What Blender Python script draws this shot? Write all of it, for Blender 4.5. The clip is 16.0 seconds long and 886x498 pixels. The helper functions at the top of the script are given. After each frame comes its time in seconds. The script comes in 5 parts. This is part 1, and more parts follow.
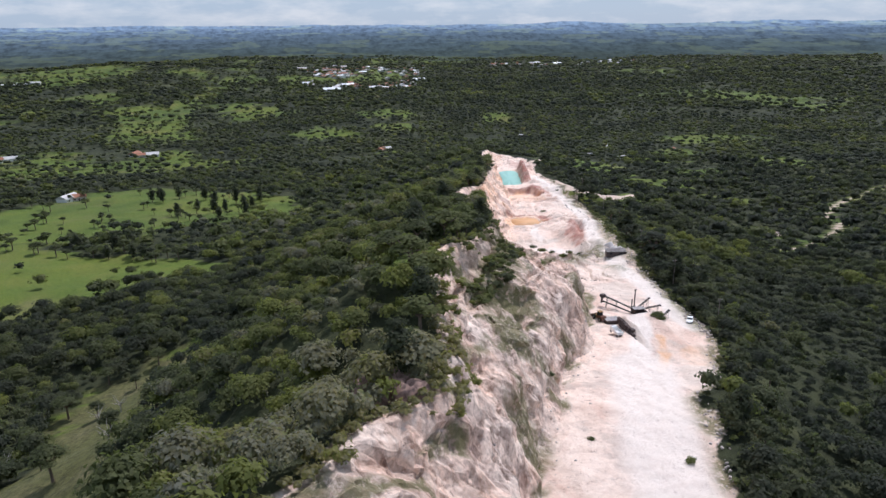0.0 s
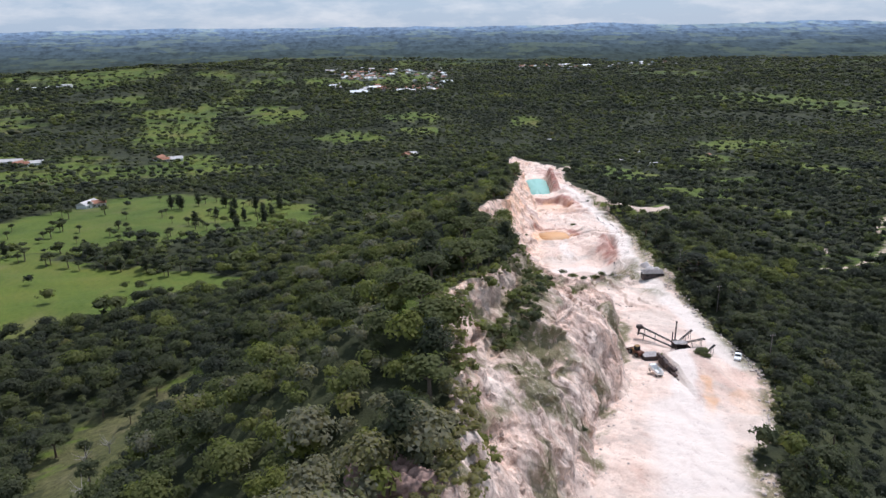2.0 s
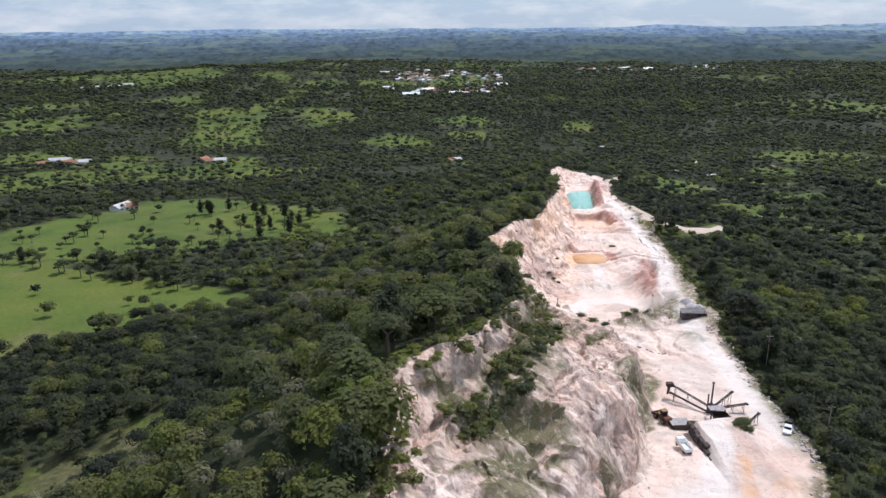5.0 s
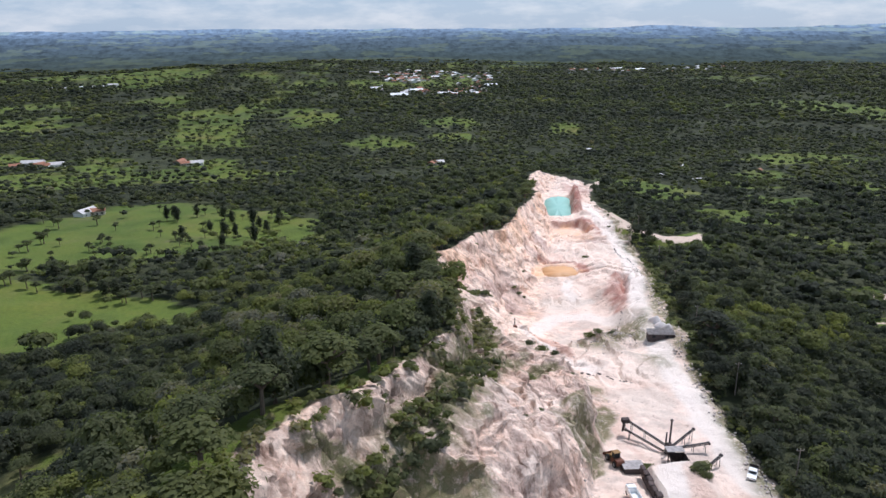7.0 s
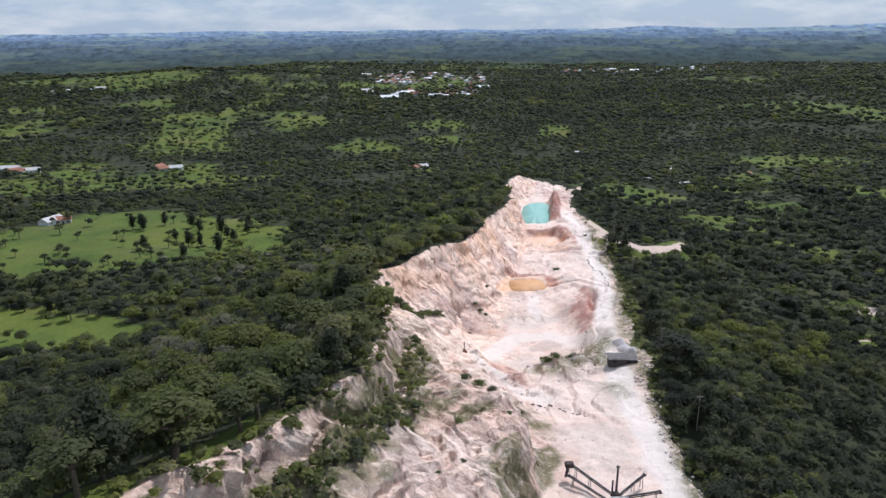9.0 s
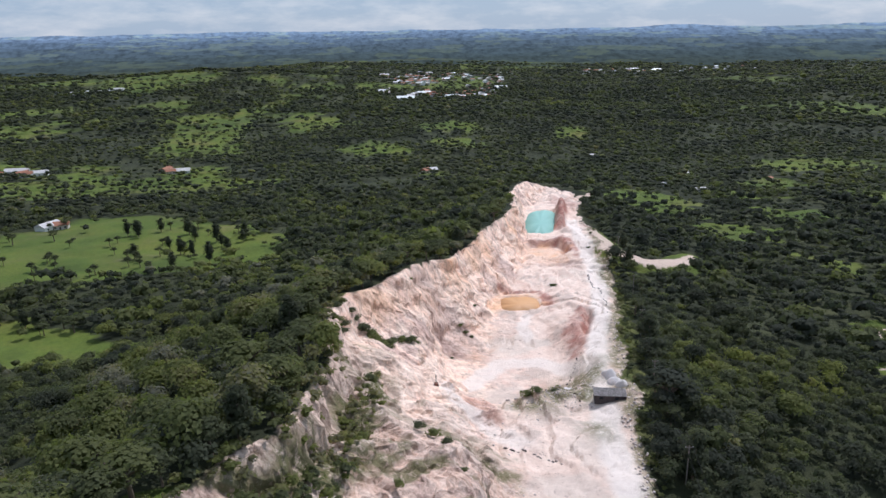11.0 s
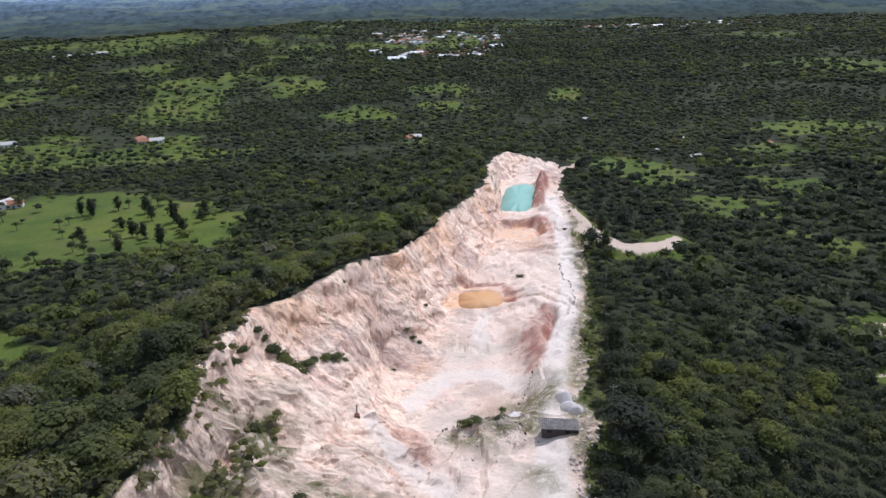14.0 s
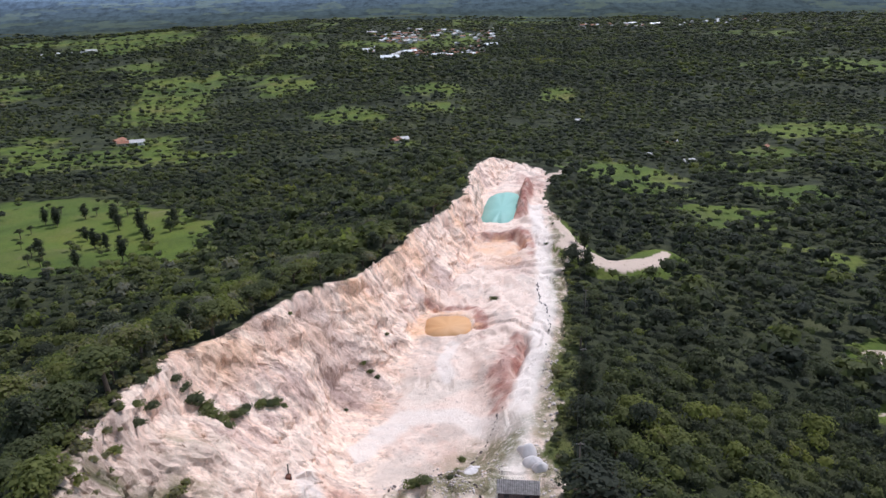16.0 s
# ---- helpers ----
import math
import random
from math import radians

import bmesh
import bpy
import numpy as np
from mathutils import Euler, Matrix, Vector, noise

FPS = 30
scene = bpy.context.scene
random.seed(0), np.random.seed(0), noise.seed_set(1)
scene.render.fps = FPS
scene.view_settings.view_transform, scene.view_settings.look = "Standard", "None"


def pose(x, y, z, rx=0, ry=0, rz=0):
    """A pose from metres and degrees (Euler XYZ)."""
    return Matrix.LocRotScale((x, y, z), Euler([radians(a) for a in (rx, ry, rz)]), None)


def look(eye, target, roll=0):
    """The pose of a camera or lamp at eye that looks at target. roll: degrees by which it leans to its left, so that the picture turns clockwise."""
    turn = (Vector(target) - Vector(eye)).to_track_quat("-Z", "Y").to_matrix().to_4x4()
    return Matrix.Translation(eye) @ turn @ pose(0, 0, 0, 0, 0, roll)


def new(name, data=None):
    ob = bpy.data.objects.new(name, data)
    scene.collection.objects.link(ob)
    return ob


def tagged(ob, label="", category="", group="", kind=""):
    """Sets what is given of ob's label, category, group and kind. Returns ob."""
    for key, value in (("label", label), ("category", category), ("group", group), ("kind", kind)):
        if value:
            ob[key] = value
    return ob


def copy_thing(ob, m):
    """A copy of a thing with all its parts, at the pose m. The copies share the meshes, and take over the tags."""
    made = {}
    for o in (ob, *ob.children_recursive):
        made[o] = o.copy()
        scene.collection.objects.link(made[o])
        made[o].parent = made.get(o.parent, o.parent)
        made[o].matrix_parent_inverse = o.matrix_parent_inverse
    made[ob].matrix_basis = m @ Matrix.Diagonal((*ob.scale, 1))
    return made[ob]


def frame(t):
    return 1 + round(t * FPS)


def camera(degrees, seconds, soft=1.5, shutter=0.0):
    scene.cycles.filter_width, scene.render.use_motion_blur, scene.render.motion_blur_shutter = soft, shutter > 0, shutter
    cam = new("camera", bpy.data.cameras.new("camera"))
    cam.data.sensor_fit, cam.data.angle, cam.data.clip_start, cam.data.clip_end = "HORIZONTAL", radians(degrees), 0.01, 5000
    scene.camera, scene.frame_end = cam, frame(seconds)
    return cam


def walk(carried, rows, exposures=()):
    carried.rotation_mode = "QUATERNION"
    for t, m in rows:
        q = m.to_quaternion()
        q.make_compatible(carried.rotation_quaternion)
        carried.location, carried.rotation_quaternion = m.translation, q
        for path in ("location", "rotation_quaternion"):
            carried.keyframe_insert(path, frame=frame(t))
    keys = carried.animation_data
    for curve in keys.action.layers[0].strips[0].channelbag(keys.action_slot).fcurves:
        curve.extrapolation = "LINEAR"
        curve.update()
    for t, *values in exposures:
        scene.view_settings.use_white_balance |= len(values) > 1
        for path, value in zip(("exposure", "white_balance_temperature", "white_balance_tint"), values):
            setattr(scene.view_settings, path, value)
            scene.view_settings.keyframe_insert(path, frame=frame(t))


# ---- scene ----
cam = camera(64.4, 16.0)
PATH = [
    (0, (-29.468, 22.148, 86.61), (-29.162, 24.028, 85.998), -0.6),
    (0.5, (-28.682, 26.29, 86.736), (-28.434, 28.178, 86.126), -0.6),
    (1, (-27.763, 30.46, 86.904), (-27.535, 32.351, 86.295), -0.7),
    (1.5, (-26.656, 34.677, 87.073), (-26.424, 36.568, 86.465), -0.8),
    (2, (-25.202, 38.929, 87.256), (-24.972, 40.821, 86.649), -0.8),
    (2.5, (-23.337, 43.036, 87.451), (-23.109, 44.928, 86.844), -0.7),
    (3, (-21.113, 47.036, 87.566), (-20.945, 48.935, 86.96), -0.6),
    (3.5, (-18.572, 50.88, 87.635), (-18.474, 52.785, 87.031), -0.5),
    (4, (-15.793, 54.651, 87.664), (-15.724, 56.557, 87.06), -0.5),
    (6.3, (-1.558, 71.705, 87.107), (-1.474, 73.611, 86.508), -0.6),
    (6.5, (-0.254, 73.145, 87.088), (-0.169, 75.05, 86.487), -0.5),
    (7, (3.097, 76.707, 86.997), (3.184, 78.612, 86.396), -0.5),
    (7.5, (6.557, 80.208, 86.88), (6.646, 82.114, 86.279), -0.5),
    (8, (10.079, 83.726, 86.769), (10.169, 85.632, 86.17), -0.6),
    (8.5, (13.647, 87.252, 86.686), (13.738, 89.159, 86.087), -0.6),
    (9, (17.194, 90.795, 86.594), (17.285, 92.702, 85.996), -0.7),
    (9.2, (18.525, 92.272, 86.587), (18.614, 94.178, 85.988), -0.7),
    (11.3, (31.222, 108.37, 87.128), (31.244, 110.278, 86.53), -1.1),
    (11.5, (32.386, 110.019, 87.155), (32.407, 111.926, 86.551), -1.2),
    (12, (35.221, 114.38, 87.294), (35.241, 116.282, 86.677), -1.3),
    (12.5, (37.971, 118.761, 87.457), (37.991, 120.662, 86.835), -1.5),
    (13, (40.653, 123.07, 87.589), (40.672, 124.97, 86.966), -1.6),
    (13.5, (43.205, 127.395, 87.745), (43.222, 129.283, 87.084), -1.7),
    (14, (45.715, 131.784, 87.9), (45.731, 133.656, 87.196), -1.7),
    (14.5, (48.178, 136.156, 88.02), (48.195, 138.026, 87.31), -1.7),
    (15, (50.613, 140.507, 88.101), (50.631, 142.377, 87.391), -1.8),
    (15.5, (52.937, 144.86, 88.148), (52.956, 146.73, 87.438), -1.7),
    (16, (55.173, 149.19, 88.165), (55.193, 151.059, 87.455), -1.6),
]
walk(cam, [(t, look(eye, target, roll)) for t, eye, target, roll in PATH],
     exposures=[(0, 0.03, 5880, 17), (4, 0.11, 5880, 16), (7, 0.08, 5850, 16), (9.5, -0.03, 5820, 16), (13, -0.10, 5800, 16), (16, -0.06, 5820, 17)])

# ---------------------------------------------------------------- world, sun, exposure
SUN_ELEV, SUN_AZ = 56.0, 38.0          # degrees above the horizon; east of the +y axis
world = bpy.data.worlds.new("sky")
scene.world = world
world.use_nodes = True
wn, wl = world.node_tree.nodes, world.node_tree.links
wn.clear()
w_out = wn.new("ShaderNodeOutputWorld")
w_bg = wn.new("ShaderNodeBackground")
w_sky = wn.new("ShaderNodeTexSky")
w_sky.sky_type = 'NISHITA'
w_sky.sun_disc = False
w_sky.sun_elevation = radians(SUN_ELEV)
w_sky.sun_rotation = radians(SUN_AZ)
w_sky.air_density, w_sky.dust_density, w_sky.ozone_density = 1.0, 0.4, 1.6
w_co = wn.new("ShaderNodeTexCoord")
w_map = wn.new("ShaderNodeMapping")
w_map.inputs["Scale"].default_value = (6.0, 6.0, 22.0)
w_noise = wn.new("ShaderNodeTexNoise")
w_noise.inputs["Scale"].default_value = 1.6
w_noise.inputs["Detail"].default_value = 9.0
w_noise.inputs["Roughness"].default_value = 0.62
w_ramp = wn.new("ShaderNodeValToRGB")
w_ramp.color_ramp.elements[0].position, w_ramp.color_ramp.elements[1].position = 0.44, 0.66
w_ramp.color_ramp.elements[0].color = (4.5, 5.75, 6.9, 1)
w_ramp.color_ramp.elements[1].color = (7.3, 7.85, 8.2, 1)
w_mix = wn.new("ShaderNodeMix")
w_mix.data_type = 'RGBA'
w_mix.inputs["Factor"].default_value = 0.8
wl.new(w_co.outputs["Generated"], w_map.inputs["Vector"])
wl.new(w_map.outputs["Vector"], w_noise.inputs["Vector"])
wl.new(w_noise.outputs["Fac"], w_ramp.inputs["Fac"])
wl.new(w_ramp.outputs["Color"], w_mix.inputs["B"])
wl.new(w_sky.outputs["Color"], w_mix.inputs["A"])
wl.new(w_mix.outputs["Result"], w_bg.inputs["Color"])
w_bg.inputs["Strength"].default_value = 0.09
wl.new(w_bg.outputs["Background"], w_out.inputs["Surface"])

sun = new("sun", bpy.data.lights.new("sun", 'SUN'))
sun.data.energy, sun.data.angle, sun.data.color = 3.5, radians(0.6), (1.0, 0.965, 0.915)
se, sa = radians(SUN_ELEV), radians(SUN_AZ)
sun.matrix_world = look((0, 0, 300), (-math.sin(sa) * math.cos(se) * 100, -math.cos(sa) * math.cos(se) * 100, 300 - math.sin(se) * 100))


# ---------------------------------------------------------------- numeric helpers
def hash2(ix, iy, seed):
    h = (ix.astype(np.int64) * 374761393 + iy.astype(np.int64) * 668265263 + seed * 982451653) & 0x7fffffff
    h = ((h ^ (h >> 13)) * 1274126177) & 0x7fffffff
    h = h ^ (h >> 16)
    return (h & 0xffff) / 65535.0


def vnoise(x, y, seed=0):
    x, y = np.asarray(x, float), np.asarray(y, float)
    x0, y0 = np.floor(x), np.floor(y)
    fx, fy = x - x0, y - y0
    fx, fy = fx * fx * (3 - 2 * fx), fy * fy * (3 - 2 * fy)
    a, b = hash2(x0, y0, seed), hash2(x0 + 1, y0, seed)
    c, d = hash2(x0, y0 + 1, seed), hash2(x0 + 1, y0 + 1, seed)
    return (a + (b - a) * fx) * (1 - fy) + (c + (d - c) * fx) * fy


def fbm(x, y, octaves=4, seed=0):
    """Fractal noise, about -1 to 1."""
    total, amp, norm = 0.0, 1.0, 0.0
    for k in range(octaves):
        total = total + amp * (vnoise(x * 2 ** k + 17.3 * k, y * 2 ** k - 9.1 * k, seed + k) * 2 - 1)
        norm += amp
        amp *= 0.5
    return total / norm * 1.5


def ridged(x, y, octaves=3, seed=0):
    total, amp, norm = 0.0, 1.0, 0.0
    for k in range(octaves):
        total = total + amp * (1 - np.abs(vnoise(x * 2 ** k, y * 2 ** k + 5.7 * k, seed + k) * 2 - 1))
        norm += amp
        amp *= 0.5
    return total / norm


def step(a, b, v):
    u = np.clip((v - a) / (b - a), 0, 1)
    return u * u * (3 - 2 * u)


def inside(poly, x, y):
    """Which points lie inside a polygon."""
    hit = np.zeros(np.shape(x), bool)
    for (x0, y0), (x1, y1) in zip(poly, poly[1:] + poly[:1]):
        if y0 == y1:
            continue
        cross = ((y0 > y) != (y1 > y)) & (x < (x1 - x0) * (y - y0) / (y1 - y0) + x0)
        hit ^= cross
    return hit


def along(line, x, y):
    """Distance from points to a polyline."""
    best = np.full(np.shape(x), 1e9)
    for (x0, y0), (x1, y1) in zip(line, line[1:]):
        dx, dy = x1 - x0, y1 - y0
        u = np.clip(((x - x0) * dx + (y - y0) * dy) / (dx * dx + dy * dy), 0, 1)
        best = np.minimum(best, np.hypot(x - x0 - u * dx, y - y0 - u * dy))
    return best


# ---------------------------------------------------------------- the plan of the quarry: lines (y, x, z) along its length
RIM = [(60, -52, 46), (80, -33, 45), (92, -27, 44), (98, -18, 43), (111, -13, 43), (122, -13, 44), (130, -15, 45), (140, -13, 46), (150, -7, 46),
       (160, 0, 43), (169, 4, 41), (178, 7, 40), (190, 11, 38), (200, 11, 36), (212, 10, 35), (228, 9.5, 34), (241, 8.5, 32), (255, 8, 29.5),
       (272, 15, 26), (290, 24, 24), (315, 36, 19), (348, 44, 14), (385, 57, 10), (430, 68, 5), (455, 71, 2), (485, 75, 0), (510, 80, -1),
       (535, 88, -4), (552, 101, -10)]
SHELF = [(60, -40, 41), (80, -24, 40), (92, -19, 39), (98, -15, 39), (111, -11, 37), (122, -10, 37), (130, -10, 37), (140, -6, 38), (150, -1, 38),
         (165, 6, 37), (180, 11, 34), (195, 14, 29), (215, 14, 25), (228, 16, 23), (241, 14, 23), (255, 14, 20), (272, 19, 20), (290, 28, 17),
         (315, 39, 13), (348, 47, 9), (385, 60, 5), (430, 70, 1), (455, 73, -2), (485, 77, -3), (510, 82, -4), (535, 90, -6), (552, 102, -10.5)]
LIP = [(60, -28, 30), (90, -12, 29), (106, -7, 30), (120, -5, 32), (135, 3, 31), (150, 13, 27), (165, 21, 28), (180, 29, 25), (195, 34, 23),
       (205, 31, 24), (215, 24, 21), (228, 27, 16), (241, 28, 11), (255, 24, 14), (272, 28, 10), (290, 34, 8), (315, 44, 5), (348, 52, 3),
       (385, 64, 0), (430, 72, -5), (455, 75, -6.5), (485, 79, -6.5), (510, 86, -7), (535, 94, -8.5), (552, 103, -11)]
TOE = [(60, -20, 17), (90, -8, 16), (106, -2, 15.5), (120, 4, 15.5), (135, 11.5, 15.5), (150, 19, 14), (165, 28, 13), (180, 34, 12), (195, 40, 11),
       (207, 44, 10.5), (215, 43, 10), (228, 43, 8), (241, 44, 6.5), (255, 40, 5), (272, 44, 1), (290, 44, -2), (315, 50, -1), (348, 58, -1),
       (385, 68, -6), (430, 75, -9), (455, 77, -11), (485, 82, -11), (510, 92, -10.5), (535, 100, -10.5), (552, 104, -11)]
EAST = [(60, 15, 16), (90, 27, 15), (108, 32, 14), (123, 38, 14), (140, 43, 13), (147, 53, 12), (160, 59, 11.5), (170, 63, 11), (182, 65, 10.5),
        (208, 68, 10), (236, 72, 9.5), (255, 75, 8), (277, 79, 6), (299, 85, 4), (323, 91, 1.5), (348, 94, -1), (385, 100, -4), (430, 106, -7),
        (455, 107, -8.5), (485, 112, -9.5), (510, 119, -11), (535, 116, -11.5), (552, 106, -11.5)]


def line_at(line, y):
    a = np.array(line, float)
    return np.interp(y, a[:, 0], a[:, 1]), np.interp(y, a[:, 0], a[:, 2])


def plain(y):
    return -6 - 34 * step(100, 850, y)


POND = (86.0, 460.0, 6.9, 22.0, -10.6)       # x, y, half width, half length, water level
POOL = (58.0, 323.0, 5.2, 5.0, -0.6)
HAUL = [(99, 432), (102.5, 412), (102.5, 396), (105, 379), (110.5, 366), (118, 366), (125, 371.5), (133, 381), (140, 390)]
TRACK = [(109, 508), (118, 520), (126, 528), (132, 545), (138, 564), (144, 578)]
EAST_ROAD = [(157, 286), (166, 289), (177, 291), (195, 302), (217, 321), (231, 335), (234, 350), (246, 364), (264, 377), (301, 400), (330, 420)]


def basin(z, x, y, cx, cy, rx, ry, level, depth, sharp=0.25):
    d = (np.abs((x - cx) / rx) ** 3.2 + np.abs((y - cy) / ry) ** 3.2) ** (1 / 3.2) + 0.10 * fbm(x * 0.12, y * 0.12, 3, 77)
    w = 1 - step(1.0, 1.0 + sharp, d)
    bank = step(1.0, 1.0 + sharp, d) * (1 - step(1.5, 2.3, d))
    z = z * (1 - bank) + np.maximum(z, level + 0.35) * bank
    return z * (1 - w) + np.minimum(z, level - depth * (1 - 0.5 * d)) * w


def bank_axes(x, y):
    """Distance along and across the red cut bank beside the haul road."""
    dx, dy = x - 71.5, y - 293.0
    return 0.233 * dx + 0.972 * dy, 0.972 * dx - 0.233 * dy


def ground_z(x, y, rough=True):
    x, y = np.asarray(x, float), np.asarray(y, float)
    yc = np.clip(y, 60, 552)
    wob = 2.2 * fbm(y * 0.07, x * 0.02, 3, 5) * step(60, 90, y) if rough else 0.0
    xr, zr = line_at(RIM, yc)
    xs, zs = line_at(SHELF, yc)
    xl, zl = line_at(LIP, yc)
    xt, zt = line_at(TOE, yc)
    xe, ze = line_at(EAST, yc)
    xw = x + wob
    base = plain(y) + 3.0 * fbm(x * 0.006, y * 0.006, 3, 11)
    # west of the rim: the wooded ridge
    d = np.maximum(xr - xw, 0)
    frac = np.exp(-(d / 66.0) ** 1.8)
    zr_w = np.where(y > 552, -10 - (y - 552) * 0.2, zr)
    west = base + np.maximum(zr_w - base, 0) * frac + 1.2 * fbm(x * 0.03, y * 0.03, 3, 3)
    # east of the quarry: falling gently to the plain
    d2 = np.maximum(xw - xe, 0)
    ze_e = np.where(y > 552, -11 - (y - 552) * 0.2, ze)
    east = base + np.maximum(ze_e - base, 0) * np.exp(-(d2 / 55.0) ** 1.5) + 0.8 * fbm(x * 0.03, y * 0.03, 3, 4)

    def seg(xa, za, xb, zb, ease):
        u = np.clip((xw - xa) / np.maximum(xb - xa, 0.5), 0, 1)
        if ease == "steep":
            u = step(0, 1, u)
        return za + (zb - za) * u
    # inside, from the rim to the eastern edge
    road_x = xe - np.minimum(13.0, (xe - xt) * 0.4)
    road_z = np.where(y > 250, ze, zt * 0.35 + ze * 0.65)
    flat_x = xt + np.where(y > 255, 0.45, 0.3) * (road_x - xt)
    floor_z = np.where(y > 255, zt + 0.8, zt * 0.8 + ze * 0.2)
    q = seg(xr, zr, xs, zs, "steep")
    q = np.where(xw > xs, seg(xs, zs, xl, zl, ""), q)
    q = np.where(xw > xl, seg(xl, zl, xt, zt, "steep"), q)
    q = np.where(xw > xt, seg(xt, zt, flat_x, floor_z, ""), q)
    q = np.where(xw > flat_x, seg(flat_x, floor_z, road_x, road_z, "steep"), q)
    q = np.where(xw > road_x, seg(road_x, road_z, xe, ze, ""), q)
    cliff = ((xw > xr) & (xw < xt)) * step(60, 80, y) * (1 - step(540, 552, y))
    edge = np.minimum(0.15 * step(0, 1, xw - xr) + 0.85 * step(0, 3.0 + 5.0 * step(225, 260, y), xw - xr), 1 - step(-3, 1.5, xw - xt))
    if rough:
        late = step(225, 265, y)
        rill = ridged(y * 0.085 + 0.8 * fbm(x * 0.05, y * 0.05, 3, 8), x * 0.05, 3, 21) - 0.6
        spur = fbm(y * 0.045 + 3, x * 0.03, 3, 25)
        run, fall = 0.353 * x + 0.935 * y, 0.935 * x - 0.353 * y
        bend = 0.5 * fbm(fall * 0.04, run * 0.04, 3, 27)
        gullies = 0.62 * ridged(run * 0.075 + bend, fall * 0.018, 2, 28) + 0.38 * ridged(run * 0.21 + 1.5 * bend, fall * 0.04, 3, 29) - 0.62
        su, sv = 0.78 * x + 0.62 * y, 0.62 * x - 0.78 * y
        strata = ridged(sv * 0.17 + 0.7 * fbm(x * 0.08, y * 0.08, 2, 18), su * 0.045, 4, 23) - 0.55
        ledges = fbm(x * 0.11 + 5, y * 0.11, 4, 31)
        ledges = 0.45 * ledges + 0.55 * np.round(ledges * 2.6) / 2.6
        q = q + cliff * edge * (1.6 * (1 - late) * rill + late * (5.2 * gullies + 1.6 * spur) + 4.2 * (1 - late) * strata + (2.4 - 1.5 * late) * ledges + 1.0 * (ridged(x * 0.33, y * 0.33, 3, 35) - 0.5))
        pit = (xw >= xt) & (xw < xe)
        level = 3.2 * fbm(x * 0.032 + 4, y * 0.026, 5, 49)
        scarp = np.floor(level) + step(0.80, 1.0, level - np.floor(level)) - level
        q = q + 1.5 * scarp * step(205, 230, y) * np.where(pit, 0.75, cliff * edge * late)
        q = q + pit * (0.8 * fbm(x * 0.10, y * 0.10, 4, 41) + 0.9 * step(215, 240, y) * np.maximum(fbm(x * 0.055, y * 0.045, 3, 47), -0.2) + 0.22 * (ridged(x * 0.33, y * 0.3, 3, 45) - 0.5) + step(262, 290, y) * (1 - step(430, 445, y)) * 1.1 * fbm(x * 0.11 + 9, y * 0.07, 3, 43))
    z = np.where(xw <= xr, west, np.where(xw >= xe, east, q))
    z = np.where(y > 552, np.where(xw <= xr, west, np.where(xw >= xe, east, np.maximum(base, 0.5 * (zr_w + ze_e)))), z)
    # dam in front of the pond, pools, cut banks
    dam = step(415, 419.5, y) * (1 - step(433, 440, y)) * step(70, 76, x) * (1 - step(93, 99, x))
    z = np.where((xw > xr) & (xw < xe), z * (1 - dam) + np.maximum(z, -8.6) * dam, z)
    z = basin(z, x - 0.2 * (y - POND[1]), y, *POND[:5], 3.0, 0.22)
    z = basin(z, x, y, *POOL[:5], 1.5, 0.35)
    z = basin(z, x, y, 80, 404, 8.0, 10.5, -9.9, 0.5, 0.3)
    along_bank, off_bank = bank_axes(x, y)
    z = z - 2.6 * np.exp(-((off_bank - 1.6 + 0.8 * fbm(along_bank * 0.2, 0 * x, 2, 57)) / 1.1) ** 2) * step(-8, 0, along_bank) * (1 - step(14, 19, along_bank))
    z = basin(z, x, y, 49, 276, 13, 17, 0.0, 1.6, 0.8)
    spur_x = x - 96.5 - 0.2 * (y - 461)
    z = z + 5.0 * np.exp(-((spur_x / 2.4) ** 2) ** 1.5) * step(438, 447, y) * (1 - step(486, 500, y)) * (0.6 + 0.8 * vnoise(x * 0.4, y * 0.22, 55))
    # grassy spoil heap in the middle, stone heap and crusher ramp
    z = z + 2.6 * np.exp(-(((x - 56) / 8) ** 2 + ((y - 249) / 9) ** 2)) * (0.6 + 0.8 * vnoise(x * 0.25, y * 0.25, 51))
    ramp = step(42.6, 43.6, x) * (1 - step(52, 56, x)) * step(160, 176, y) * (1 - step(181.0, 182.0, y))
    z = z + 2.4 * ramp
    z = z + 2.6 * (1 - step(3, 10, along(HAUL, x, y)))
    # far country
    far = step(700, 1500, y)
    z = z + 34 * np.exp(-(((x + 470) / 330) ** 2 + ((y - 1780) / 230) ** 2)) + 20 * np.exp(-(((x - 10) / 420) ** 2 + ((y - 2800) / 300) ** 2))
    z = z + far * (10 * fbm(x * 0.0022, y * 0.0022, 4, 61) + 6) + step(1900, 4700, np.hypot(x, y)) * (18 + 8 * fbm(x * 0.0011, y * 0.0011, 4, 63))
    return z


